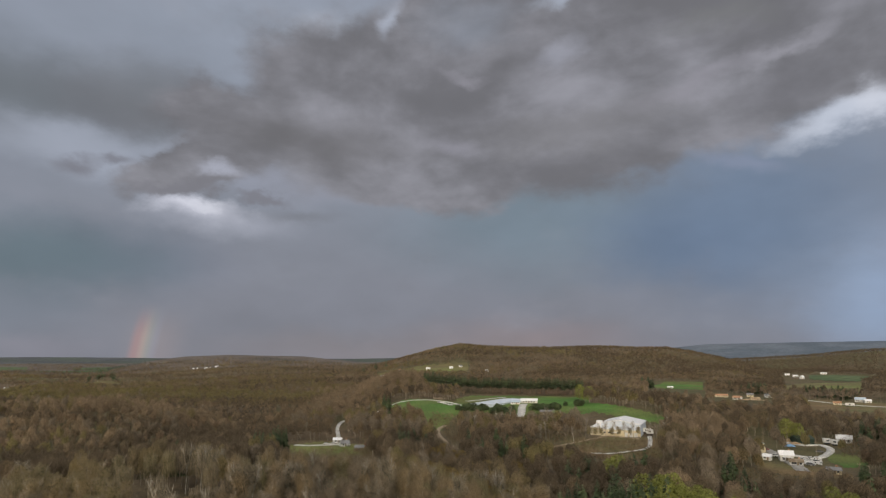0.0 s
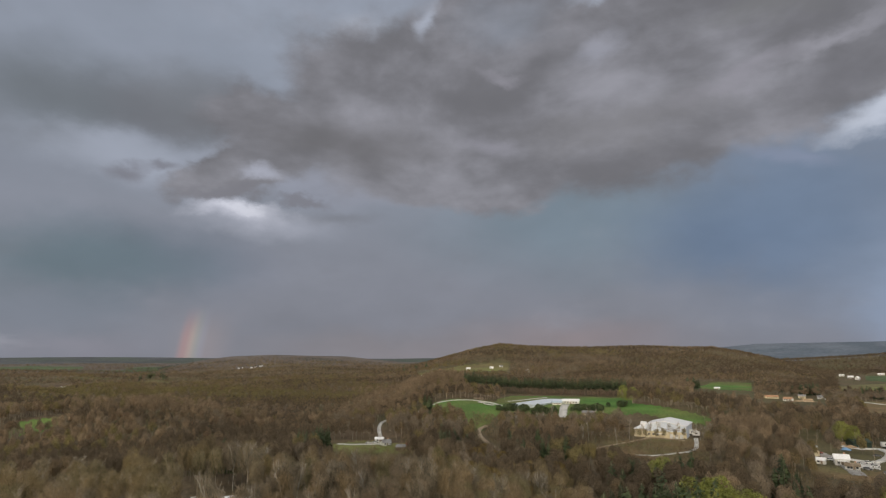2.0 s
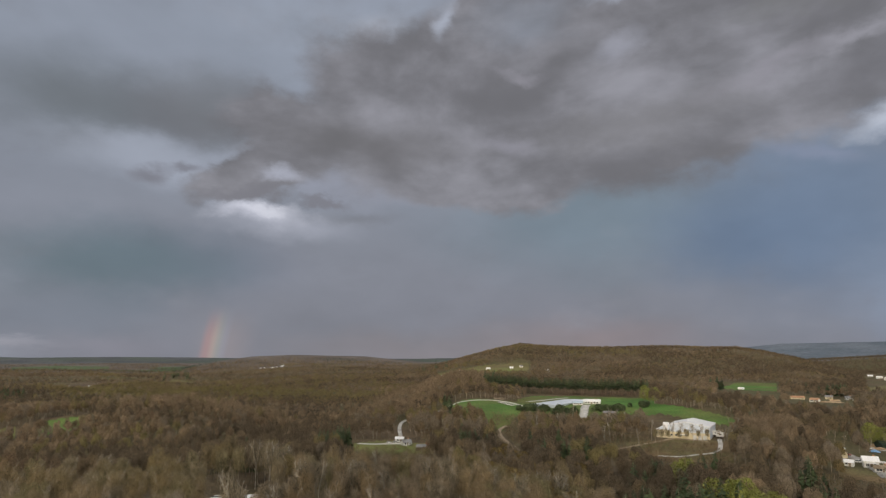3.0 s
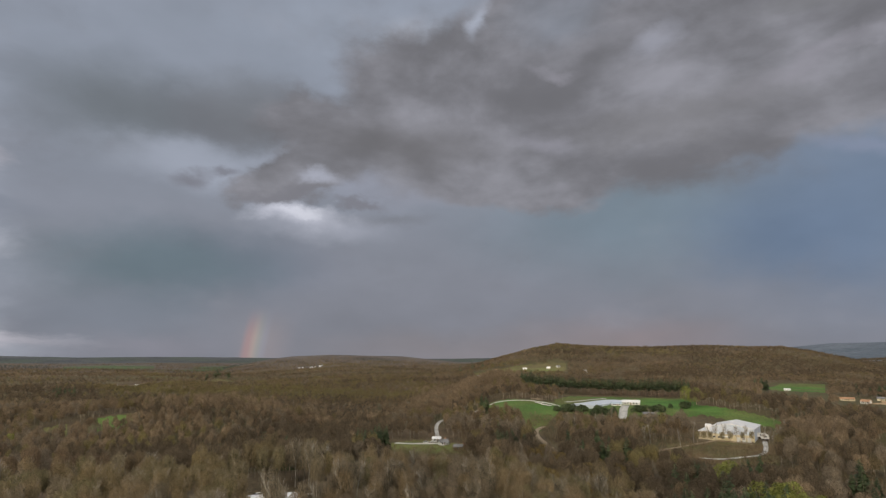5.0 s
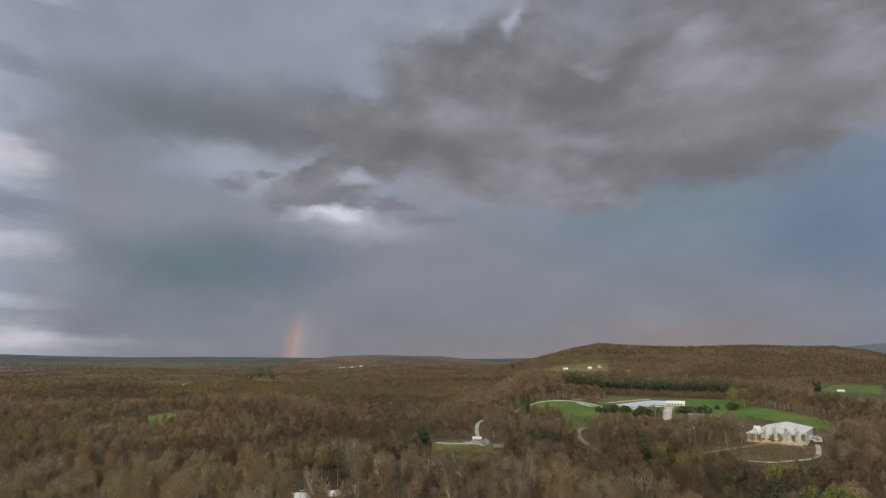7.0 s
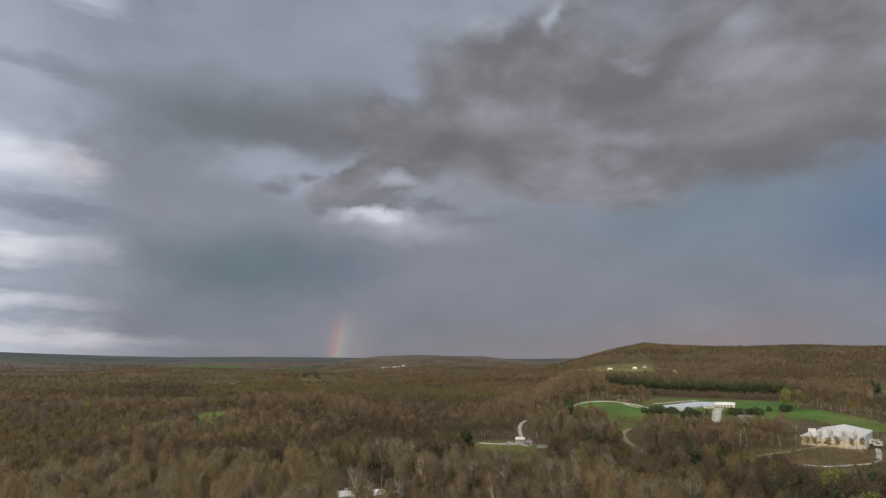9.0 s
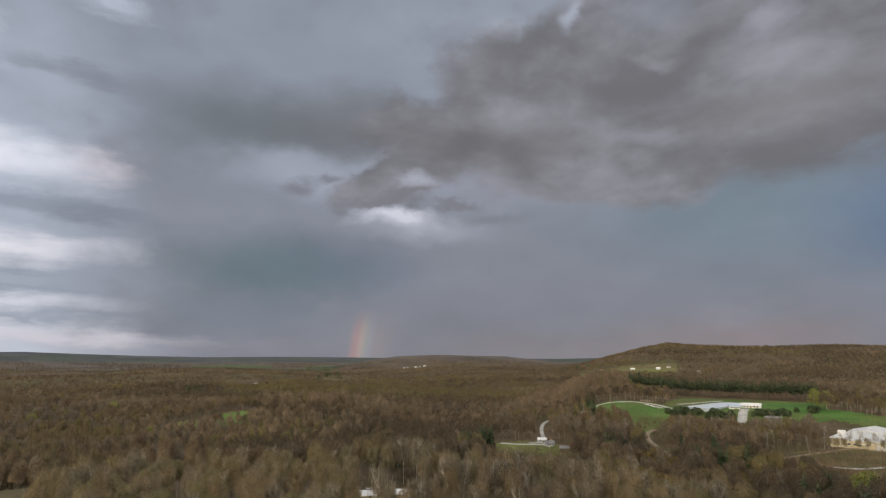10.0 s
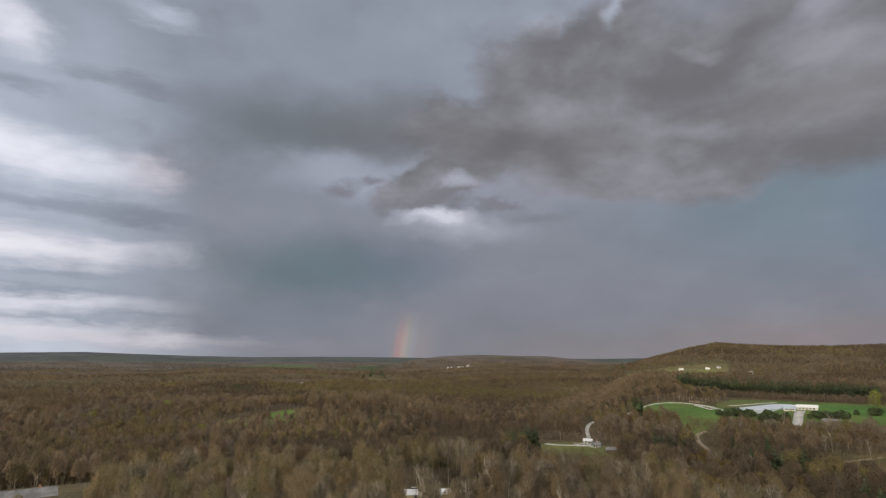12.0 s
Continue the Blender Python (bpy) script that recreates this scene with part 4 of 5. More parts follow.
# ---- the nearest trees, one by one ----
def mesh_part(name, tris, mat, parent, label="", soft=0.0):
    v, nor = np.asarray(tris, float), None
    if soft:
        v, kind, nor = rounded(v, np.ones(len(v), int), soft)
        nor = nor.reshape(-1, 3)
    v = v.reshape(-1, 3)
    ob = link(name, v, np.arange(len(v)).reshape(-1, 3), [mat], None, bool(soft), nor)
    ob.parent = parent
    return tagged(ob, label)


def near_tree(name, label, seed, tall, wide, bark, crown_mat, twigs=420, low=0.3, lumps=12):
    g = np.random.default_rng(seed)
    root = tagged(new(name), label, "tree", group="trees of the near wood")
    root.empty_display_size = 0.5
    lean = g.normal(0, 0.025, 2) * tall
    fork = np.array([lean[0] * 0.4, lean[1] * 0.4, tall * g.uniform(0.3, 0.45)])
    base = tall * 0.0105
    trunk = pole((0, 0, -1.0), fork, base, base * 0.75, 6)
    limbs = []
    leaders = g.integers(2, 4)
    for q in range(leaders):
        a = g.uniform(0, 6.283) + q * 2.1
        mid_ = fork + np.array([math.cos(a) * wide * 0.28, math.sin(a) * wide * 0.28, tall * 0.25])
        tip = mid_ + np.array([math.cos(a) * wide * 0.22, math.sin(a) * wide * 0.22, tall * g.uniform(0.22, 0.34)])
        limbs += pole(fork, mid_, base * 0.6, base * 0.4, 5) + pole(mid_, tip, base * 0.4, 0.03, 4)
        for w in range(8):
            p = fork + (mid_ - fork) * g.uniform(0.2, 1) if w < 2 else mid_ + (tip - mid_) * g.uniform(0, 0.8)
            a2 = a + g.normal(0, 1.2)
            e = p + np.array([math.cos(a2) * wide * 0.5, math.sin(a2) * wide * 0.5, tall * g.uniform(0.1, 0.2)]) * g.uniform(0.6, 1.1)
            limbs += pole(p, e, base * 0.26, 0.03, 3)
            for v in range(1):
                p2 = p + (e - p) * g.uniform(0.3, 0.9)
                e2 = p2 + np.array([g.normal(0, 0.16) * wide, g.normal(0, 0.16) * wide, tall * g.uniform(0.05, 0.11)])
                limbs += pole(p2, e2, base * 0.13, 0.02, 3)
    mesh_part("trunk", trunk, bark, root)
    mesh_part("limb", limbs, bark, root)
    tri, kind, nor = puff_tree(seed, tall, wide, lumps, 0, twigs, 1.4, 0.03, 0.1, low, 0, 0.4)
    v = tri[kind == 1].reshape(-1, 3)
    crown = link("crown", v, np.arange(len(v)).reshape(-1, 3), [crown_mat], None, True, nor[kind == 1].reshape(-1, 3))
    crown.parent = root
    return root


kinds = [
    near_tree("broadleaf_tree", "leafless brown broadleaf tree on the near slope", 201, 15.5, 3.8, BARK, FINE_BROWN, 340),
    near_tree("broadleaf_tree", "leafless grey broadleaf tree on the near slope", 202, 15, 3.7, BARK, FINE_GREY, 340),
    near_tree("broadleaf_tree", "tall leafless brown tree with forked trunk", 203, 16.5, 3.5, BARK, FINE_BROWN, 320),
    near_tree("broadleaf_tree", "broadleaf tree with ochre spring buds", 204, 13.5, 3.7, BARK, FINE_BUDS, 340),
    near_tree("sycamore_tree", "pale-barked leafless tree with white branches", 205, 18, 4.0, PALE, SPARSE, 160),
    near_tree("sycamore_tree", "pale-barked leafless tree with forked white trunk", 206, 17, 4.2, PALE, SPARSE, 160),
]
x, y = scatter(198, 268, 7.8)
ok = clear(x, y)
x, y = x[ok], y[ok]
bb = np.degrees(np.arctan2(x, y))
used = set()
for px, py, b in zip(x, y, bb):
    if b > 9.5 and rng.uniform() < 0.86:
        continue                                   # evergreens stand here instead
    pale = rng.uniform() < (0.42 if -25 < b < -12 else 0.10)
    q = int(rng.integers(4, 6)) if pale else int(rng.choice((3, 2, 3, 0, 2) if -5 < b < 9 else (0, 1, 0, 1, 3, 3) if b < -24 else (0, 1, 1, 1, 2, 3)))
    m = Matrix.Translation((px, py, float(height(px, py)))) @ Matrix.Rotation(rng.uniform(0, 6.28), 4, "Z") @ Matrix.Diagonal((1, 1, 1, 1))
    s = rng.uniform(0.9, 1.12)
    if q not in used:
        used.add(q)
        tree = kinds[q]
        tree.matrix_basis = m
    else:
        tree = copy_thing(kinds[q], m)
    tree.scale = (s, s, s * rng.uniform(0.92, 1.08))

# ---- evergreens and trees in young leaf ----
def model_tree(name, label, model, bark, leaf, group=""):
    root = tagged(new(name), label, "tree", group=group)
    root.empty_display_size = 0.5
    tri, kind = model
    mesh_part("trunk", tri[kind == 0], bark, root)
    mesh_part("crown", tri[kind == 1], leaf, root, "", 0.6)
    return root


def stand(models, spots, lo=0.85, hi=1.15):
    """Sets out copies of the model trees at (bearing, distance)."""
    first = set()
    for b, r in spots:
        q = int(rng.integers(0, len(models)))
        p = place(b, r)
        m = Matrix.Translation(p) @ Matrix.Rotation(rng.uniform(0, 6.28), 4, "Z")
        s = rng.uniform(lo, hi)
        if q in first:
            tree = copy_thing(models[q], m)
        else:
            first.add(q)
            tree = models[q]
            tree.matrix_basis = m
        tree.scale = (s, s, s * rng.uniform(0.92, 1.08))
    for q, tree in enumerate(models):
        if q not in first:
            for part_ in tree.children:
                bpy.data.objects.remove(part_)
            bpy.data.objects.remove(tree)


def clump(b0, b1, r0, r1, count):
    return [(rng.uniform(b0, b1), rng.uniform(r0, r1)) for q in range(count)]


# a planted block of tall pines behind the hall, in rows
rows_ = []
for row in range(7):
    for q in range(46):
        b = -1.6 + (q + row % 2 * 0.5) * 13.9 / 45 + rng.normal(0, 0.06)
        rows_.append((b, 744 + row * 8 + 16 * math.sin((b + 1.6) / 13.9 * 3.14) + rng.normal(0, 1.5)))
pines = [model_tree("pine_tree", "tall dark pine with bare lower trunk in planted rows", conifer(300 + q, 19, 2.7, 84, 0.42, 0.2, 0.75), PINE_BARK, NEEDLES, "planted pine block") for q in range(3)]
stand(pines, rows_, 0.8, 1.15)

firs = [model_tree("fir_tree", "dark green spruce with full low branches", conifer(320 + q, 15, 3.8, 190, 0.06, 0.3), BARK, NEEDLES, "scattered evergreens") for q in range(3)]
stand(firs, clump(10.4, 13.5, 270, 330, 14) + clump(13.0, 19.5, 222, 262, 34) + clump(10.0, 14.0, 215, 262, 14) + clump(24.5, 36, 215, 262, 30)
      + clump(14.5, 17.5, 290, 330, 9) + clump(23.3, 25.2, 300, 345, 9) + clump(32.5, 36, 300, 345, 10) + clump(-4.2, -1.3, 350, 385, 12)
      + clump(2.2, 7.8, 335, 372, 22) + clump(24.4, 27.2, 985, 1040, 20) + clump(29.8, 33.4, 975, 1050, 26) + clump(-40.8, -38.6, 960, 1000, 12)
      + clump(17.0, 18.5, 1000, 1060, 7) + clump(33.2, 36, 480, 560, 10) + clump(24.6, 33, 262, 285, 16) + clump(-22.9, -21.9, 312, 326, 7) + clump(-5.4, -4.6, 585, 600, 3) + clump(-4.4, -3.0, 395, 410, 3), 0.75, 1.25)
tall_firs = [model_tree("fir_tree", "tall dark spruce standing above the far wood", conifer(330, 26, 6.0, 70, 0.1, 0.25), BARK, NEEDLES, "scattered evergreens")]
valley_firs = [model_tree("fir_tree", "tall dark green spruce in the valley bottom", conifer(335 + q, 24, 5.0, 130, 0.05, 0.3), BARK, NEEDLES, "scattered evergreens") for q in range(2)]
stand(valley_firs, clump(-16.5, -13.8, 432, 470, 22), 0.5, 0.78)
stand(tall_firs, [(-29.35, 1650), (-28.75, 1650), (-28.55, 1656), (-28.35, 1648), (-27.75, 1650), (-27.55, 1655), (-7.2, 1640), (-6.1, 1650), (-5.2, 1660)], 1.05, 1.25)
bushes = [model_tree("juniper_bush", "dark rounded evergreen bush before the hall", leafy(340 + q, 6.0, 4.0, 420, 0.6, 0.02), BARK, NEEDLES, "bushes before the hall") for q in range(2)]
stand(bushes, clump(1.3, 4.0, 578, 596, 26) + clump(4.4, 6.3, 568, 592, 26) + clump(7.5, 10.4, 585, 600, 24) + clump(10.4, 12.5, 600, 625, 8), 0.5, 0.95)

green = [model_tree("leafy_tree", "tree in bright yellow-green young leaf", leafy(350 + q, 13, 4.4, 1300, 0.3), BARK, FRESH, "trees in young leaf") for q in range(3)]
stand(green, clump(16.8, 22.6, 218, 262, 30) + clump(25, 34, 225, 262, 8) + [(24.05, 226), (23.8, 232), (24.3, 236), (31, 300), (32.2, 290), (28.3, 500), (28.7, 505), (29.1, 498), (14.6, 300), (15.2, 305), (12.2, 655), (13.0, 640), (12.6, 648), (-45.6, 700), (-42.9, 560), (-51, 640)], 0.95, 1.3)
ochre = [model_tree("leafy_tree", "small tree covered in ochre spring buds", leafy(360 + q, 10, 4.0, 800, 0.26), BARK, OCHRE, "trees in young leaf") for q in range(2)]
stand(ochre, clump(1.0, 6.5, 275, 320, 22) + clump(-4.5, 8.0, 232, 266, 26) + clump(-3, 1.2, 300, 335, 10), 1.0, 1.45)


# ---- buildings ----
def spot(b, r, turn=0.0, lift=0.0):
    return Matrix.Translation(place(b, r, lift)) @ Matrix.Rotation(radians(turn - b), 4, "Z")


def shape(name, verts, faces, mat, parent, label="", bevel=0.0):
    bm = bmesh.new()
    vs = [bm.verts.new(v) for v in verts]
    for f in faces:
        bm.faces.new([vs[q] for q in f])
    bmesh.ops.recalc_face_normals(bm, faces=bm.faces)
    if bevel:
        bmesh.ops.bevel(bm, geom=list(bm.edges), offset=bevel, segments=1, affect="EDGES")
    me = bpy.data.meshes.new(name)
    bm.to_mesh(me)
    bm.free()
    me.materials.append(mat)
    ob = new(name, me)
    ob.parent = parent
    return tagged(ob, label)


def slab(name, x0, x1, y0, y1, z0, z1, mat, parent, label="", bevel=0.04):
    v = [(x, y, z) for z in (z0, z1) for y in (y0, y1) for x in (x0, x1)]
    return shape(name, v, [(0, 1, 3, 2), (4, 6, 7, 5), (0, 4, 5, 1), (1, 5, 7, 3), (3, 7, 6, 2), (2, 6, 4, 0)], mat, parent, label, bevel)


def gabled(root, w, d, h, rise, wall_mat, roof_mat, over=0.5, thick=0.25, wall_label="", roof_label=""):
    """Walls with gables at the two ends of the ridge (along x), and a roof of two thick slopes."""
    a, c = w / 2, d / 2
    v = [(-a, -c, -1.5), (a, -c, -1.5), (a, c, -1.5), (-a, c, -1.5), (-a, -c, h), (a, -c, h), (a, c, h), (-a, c, h), (-a, 0, h + rise), (a, 0, h + rise)]
    shape("wall", v, [(0, 1, 5, 4), (1, 2, 6, 9, 5), (2, 3, 7, 6), (3, 0, 4, 8, 7), (4, 5, 9, 8), (8, 9, 6, 7), (0, 3, 2, 1)], wall_mat, root, wall_label)
    drop = over * rise / c
    a, c = a + over, c + over
    for side in (-1, 1):
        e, k = h - drop, h + rise
        v = [(-a, side * c, e + 0.05), (a, side * c, e + 0.05), (a, 0, k + 0.05), (-a, 0, k + 0.05), (-a, side * c, e + 0.05 + thick), (a, side * c, e + 0.05 + thick), (a, 0, k + 0.05 + thick), (-a, 0, k + 0.05 + thick)]
        shape("roof", v, [(0, 1, 2, 3), (4, 5, 6, 7), (0, 1, 5, 4), (1, 2, 6, 5), (2, 3, 7, 6), (3, 0, 4, 7)], roof_mat, root, roof_label)


def window(root, x, y, z, w, h, frame_mat):
    f = slab("window", x - w / 2, x + w / 2, y - 0.08, y + 0.02, z, z + h, frame_mat, root)
    slab("pane", x - w / 2 + 0.1, x + w / 2 - 0.1, y - 0.11, y - 0.07, z + 0.1, z + h - 0.1, GLASS, f, "", 0.01)


def house(name, label, b, r, turn, w, d, h, rise, wall_mat, roof_mat, windows=3, chimney=True, porch=False, category="house"):
    root = tagged(new(name), label, category)
    gabled(root, w, d, h, rise, wall_mat, roof_mat)
    step = w / (windows + 1)
    for q in range(windows):
        x = -w / 2 + step * (q + 1)
        if q == windows // 2 and windows > 1:
            slab("door", x - 0.55, x + 0.55, -d / 2 - 0.07, -d / 2 + 0.03, 0, 2.1, WOOD, root)
        else:
            window(root, x, -d / 2, 0.9, 1.2, 1.3, WHITE if wall_mat is not WHITE else SLATE)
        if h > 4.6:
            window(root, x, -d / 2, 3.4, 1.1, 1.2, WHITE if wall_mat is not WHITE else SLATE)
    if chimney:
        slab("chimney", w * 0.2, w * 0.2 + 0.8, 0.4, 1.2, h, h + rise + 1.0, RUST, root)
    if porch:
        slab("porch_roof", -w * 0.3, w * 0.3, -d / 2 - 2.2, -d / 2, 2.5, 2.75, roof_mat, root)
        for x in (-w * 0.28, w * 0.28):
            slab("post", x - 0.08, x + 0.08, -d / 2 - 2.1, -d / 2 - 1.94, -0.5, 2.5, WHITE, root)
    root.matrix_basis = spot(b, r, turn)
    return root


def wheel(root, x, y, radius=0.34, wide=0.22):
    n = 12
    v = [(x + radius * math.cos(6.2832 * q / n), y + s * wide / 2, radius + radius * math.sin(6.2832 * q / n)) for s in (-1, 1) for q in range(n)]
    f = [(q, (q + 1) % n, n + (q + 1) % n, n + q) for q in range(n)] + [tuple(range(n)), tuple(range(2 * n - 1, n - 1, -1))]
    return shape("wheel", v, f, TYRE, root)


def profile_body(name, outline, half, mat, root, label=""):
    """A body from its outline seen from the side, narrowing a little towards the top."""
    n, top = len(outline), max(z for x, z in outline)
    v = [(x, s * half * (1 - 0.12 * z / top), z) for s in (-1, 1) for x, z in outline]
    f = [(q, (q + 1) % n, n + (q + 1) % n, n + q) for q in range(n)] + [tuple(range(n)), tuple(range(2 * n - 1, n - 1, -1))]
    return shape(name, v, f, mat, root, label, 0.05)


def car(name, label, b, r, turn, mat, tall=1.0):
    root = tagged(new(name), label, "car")
    profile_body("body", ((-2.2, 0.35), (2.2, 0.35), (2.25, 0.75), (1.3, 0.95), (-2.1, 0.98), (-2.25, 0.7)), 0.9, mat, root)
    profile_body("cabin", ((-2.0, 0.96), (1.2, 0.95), (0.5, 1.45 * tall), (-1.5, 1.48 * tall)), 0.78, GLASS, root, "dark glass cabin")
    slab("roof_panel", -1.45, 0.45, -0.62, 0.62, 1.45 * tall, 1.52 * tall, mat, root)
    for x in (-1.4, 1.4):
        for y in (-0.8, 0.8):
            wheel(root, x, y)
    root.matrix_basis = spot(b, r, turn, 0.58)
    return root


def trailer(name, label, b, r, turn, long_, mat, category="trailer"):
    root = tagged(new(name), label, category)
    slab("box", -long_ / 2, long_ / 2, -1.25, 1.25, 1.0, 3.8, mat, root, "", 0.08)
    slab("chassis", -long_ / 2 + 0.3, long_ / 2 - 0.3, -0.5, 0.5, 0.6, 1.0, SLATE, root)
    for x in (-long_ / 2 + 1.2, -long_ / 2 + 2.3, long_ / 2 - 1.5):
        for y in (-1.05, 1.05):
            wheel(root, x, y, 0.48, 0.3)
    slab("window", -0.8, 0.8, -1.30, -1.24, 2.0, 2.9, GLASS, root, "", 0.01)
    root.matrix_basis = spot(b, r, turn, 0.5)
    return root


# the white metal building behind the scrub slope
shed = tagged(new("metal_building"), "large white metal building with cream lower walls", "building")
a, c = 15.0, 17.0
v = [(-a, -c, -2), (a, -c, -2), (a, c, -2), (-a, c, -2), (-a, -c, 9.4), (a, -c, 9.4), (a, c, 9.4), (-a, c, 9.4), (-1.5, -c, 12.6), (-1.5, c, 12.6)]
shape("wall", v, [(0, 1, 5, 8, 4), (1, 2, 6, 5), (2, 3, 7, 9, 6), (3, 0, 4, 7), (0, 3, 2, 1)], PALE_BLUE, shed, "pale bluish ribbed metal walls")
for x0, z0, x1, z1 in ((-a - 0.6, 9.3, -1.5, 12.65), (-1.5, 12.65, a + 0.6, 9.3)):
    v = [(x0, -c - 0.6, z0), (x1, -c - 0.6, z1), (x1, c + 0.6, z1), (x0, c + 0.6, z0)]
    v += [(x, y, z + 0.5) for x, y, z in v]
    shape("roof", v, [(0, 1, 2, 3), (4, 5, 6, 7), (0, 1, 5, 4), (1, 2, 6, 5), (2, 3, 7, 6), (3, 0, 4, 7)], METAL, shed, "white metal roof")
slab("lower_wall", -a - 0.12, a + 0.12, -c - 0.35, -c, -2, 4.6, CREAM, shed, "cream masonry base")
slab("annex", -a - 9, -a - 0.2, -c + 1, c - 8, -2, 5.6, CREAM, shed, "cream side wing")
slab("annex_roof", -a - 9.3, -a - 0.2, -c + 0.7, c - 7.7, 5.6, 6.0, METAL, shed)
slab("tower", -a - 4.5, -a - 0.3, -c + 4, -c + 8, 5.9, 11.2, METAL, shed, "square pale metal tower")
for q in range(9):
    slab("rib", -a + 1.5 + q * 3.4 - 0.08, -a + 1.5 + q * 3.4 + 0.08, -c - 0.09, -c + 0.02, 4.7, 9.3, METAL, shed, "", 0.01)
for q in range(3):
    slab("loading_door", 3.0 + q * 3.6, 5.6 + q * 3.6, -c - 0.42, -c - 0.30, -1.0, 2.8, WHITE, shed)
for q in range(4):
    window(shed, -12.5 + q * 3.4, -c - 0.35, 1.4, 1.6, 1.4, WHITE)
slab("vent", -2.2, -0.8, -6, -4.6, 12.9, 14.0, METAL, shed, "small roof vent")
slab("canopy", -7.5, -1.0, -c - 3.2, -c - 0.4, 2.6, 2.9, METAL, shed, "white canopy over the entrance")
shed.matrix_basis = spot(15.85, 502, -9) @ Matrix.Diagonal((0.93, 0.95, 0.86, 1))
trailer("box_trailer", "white box trailer parked beside the metal building", 17.65, 500, 4, 7, WHITE)
trailer("box_trailer", "white box trailer parked beside the metal building", 17.95, 492, 4, 5, WHITE)

# hall and clubhouse on the plateau
hall = house("long_hall", "long low hall with blue-grey metal roof", 5.03, 638, 65, 76, 25, 1.1, 0.7, PALE_BLUE, PALE_BLUE, 0, False, category="building")
house("clubhouse", "white clubhouse with white metal roof", 7.75, 640, -4, 16, 10, 2.3, 1.9, WHITE, METAL, 5, True, True, category="building")
house("clubhouse", "white side wing with pale blue roof", 6.5, 626, 5, 9, 7, 2.0, 1.3, WHITE, BLUE_METAL, 4, False, category="building")
house("pavilion", "small open-sided tan picnic pavilion", 9.2, 570, 0, 10, 5, 2.4, 1.2, WOOD, SLATE, 2, False, category="shelter")
for b, r in ((0.0, 618), (0.25, 612), (0.5, 610), (0.75, 606), (-0.3, 622)):
    car("car", "white car parked on the meadow drive", b, r, 20, WHITE)

# crossing in the valley
house("cottage", "small white cottage with grey roof at the crossing", -8.75, 478, 20, 6.5, 5, 2.4, 1.7, WHITE, SLATE, 3)
house("garage", "low white garage with pale roof", -9.35, 497, -10, 6, 5, 2.3, 1.2, WHITE, METAL, 2, False)
house("shed", "red painted wooden shed among trees", -6.75, 452, 10, 3, 2.5, 1.8, 1.0, RED_PAINT, RED_PAINT, 1, False, category="shed")
house("shed", "weathered grey shed among trees", -7.4, 446, -15, 6, 4, 2.5, 1.3, WOOD, SLATE, 1, False, category="shed")
for b, r, turn in ((-8.9, 480, 30), (-8.4, 476, 70), (-9.7, 488, 10), (-10.3, 487, 5)):
    car("car", "white car parked at the crossing", b, r, turn, WHITE)

# village street and yards
house("workshop", "long low workshop with pale blue metal roof", 25.75, 456, -30, 12, 6, 2.5, 1.3, CREAM, BLUE_METAL, 5, False, category="building")
house("cottage", "cream cottage with tan roof by the street", 26.2, 440, -28, 6.5, 5, 2.2, 1.2, CREAM, WOOD, 3)
house("house", "white two-storey house with white porch", 28.1, 416, 8, 7, 6, 3.6, 1.9, WHITE, METAL, 3, True, True)
house("cottage", "small white cottage with white roof", 26.75, 412, -12, 4.5, 4, 2.1, 1.1, WHITE, METAL, 2, False)
house("house", "low white house with brownish-grey roof", 28.75, 402, 6, 6.5, 5, 2.2, 1.1, WHITE, WOOD, 4)
house("cottage", "small grey cottage at the end of the lane", 31.2, 384, 10, 6, 5, 2.1, 1.1, CREAM, SLATE, 3)
house("barn", "dark green metal barn with pale roof light", 29.3, 500, 32, 12, 8, 3.2, 1.8, GREEN_METAL, GREEN_METAL, 2, False, category="barn")
trailer("camper", "white camper parked in the gravel yard", 30.95, 500, 25, 4.5, WHITE)
trailer("camper", "white camper parked in the gravel yard", 31.5, 496, -15, 4.5, WHITE)
for b, r, turn, mat, word in ((27.4, 424, 50, WHITE, "white"), (29.2, 420, 80, WHITE, "white"), (30.4, 456, 10, SLATE, "grey"), (30.2, 414, 20, WHITE, "white"), (26.7, 448, -40, RED_PAINT, "red"), (29.7, 402, 0, SLATE, "grey"), (29.8, 426, 30, WHITE, "white")):
    car("car", word + " car parked beside the village yard", b, r, turn, mat)


def heap(name, label, b, r, w, d, h, mat, seed):
    """A loose uneven pile."""
    n = 14
    g = np.random.default_rng(seed)
    u, t = np.meshgrid(np.linspace(-1, 1, n), np.linspace(-1, 1, n), indexing="ij")
    z = h * np.clip(1 - (u ** 2 + t ** 2) ** 0.8, -0.1, 1) * g.uniform(0.75, 1.15, u.shape)
    v = np.stack([u * w / 2, t * d / 2, z], -1).reshape(-1, 3)
    i, j = np.meshgrid(np.arange(n - 1), np.arange(n - 1), indexing="ij")
    f = np.stack([i * n + j, (i + 1) * n + j, (i + 1) * n + j + 1, i * n + j + 1], -1).reshape(-1, 4)
    ob = tagged(link(name, v, f, [mat]), label, "heap")
    ob.matrix_basis = spot(b, r, 0, 0.5)
    return ob


heap("clay_heap", "heap of orange clay beside the green barn", 28.35, 502, 12, 7, 1.8, CLAY, 1)
heap("clay_heap", "low heap of pale sawdust in the yard", 28.8, 492, 8, 5, 1.2, CLAY, 2)
heap("tarpaulin", "blue tarpaulin spread over a low mound", 28.45, 479, 6, 5, 1.4, TARP, 3)

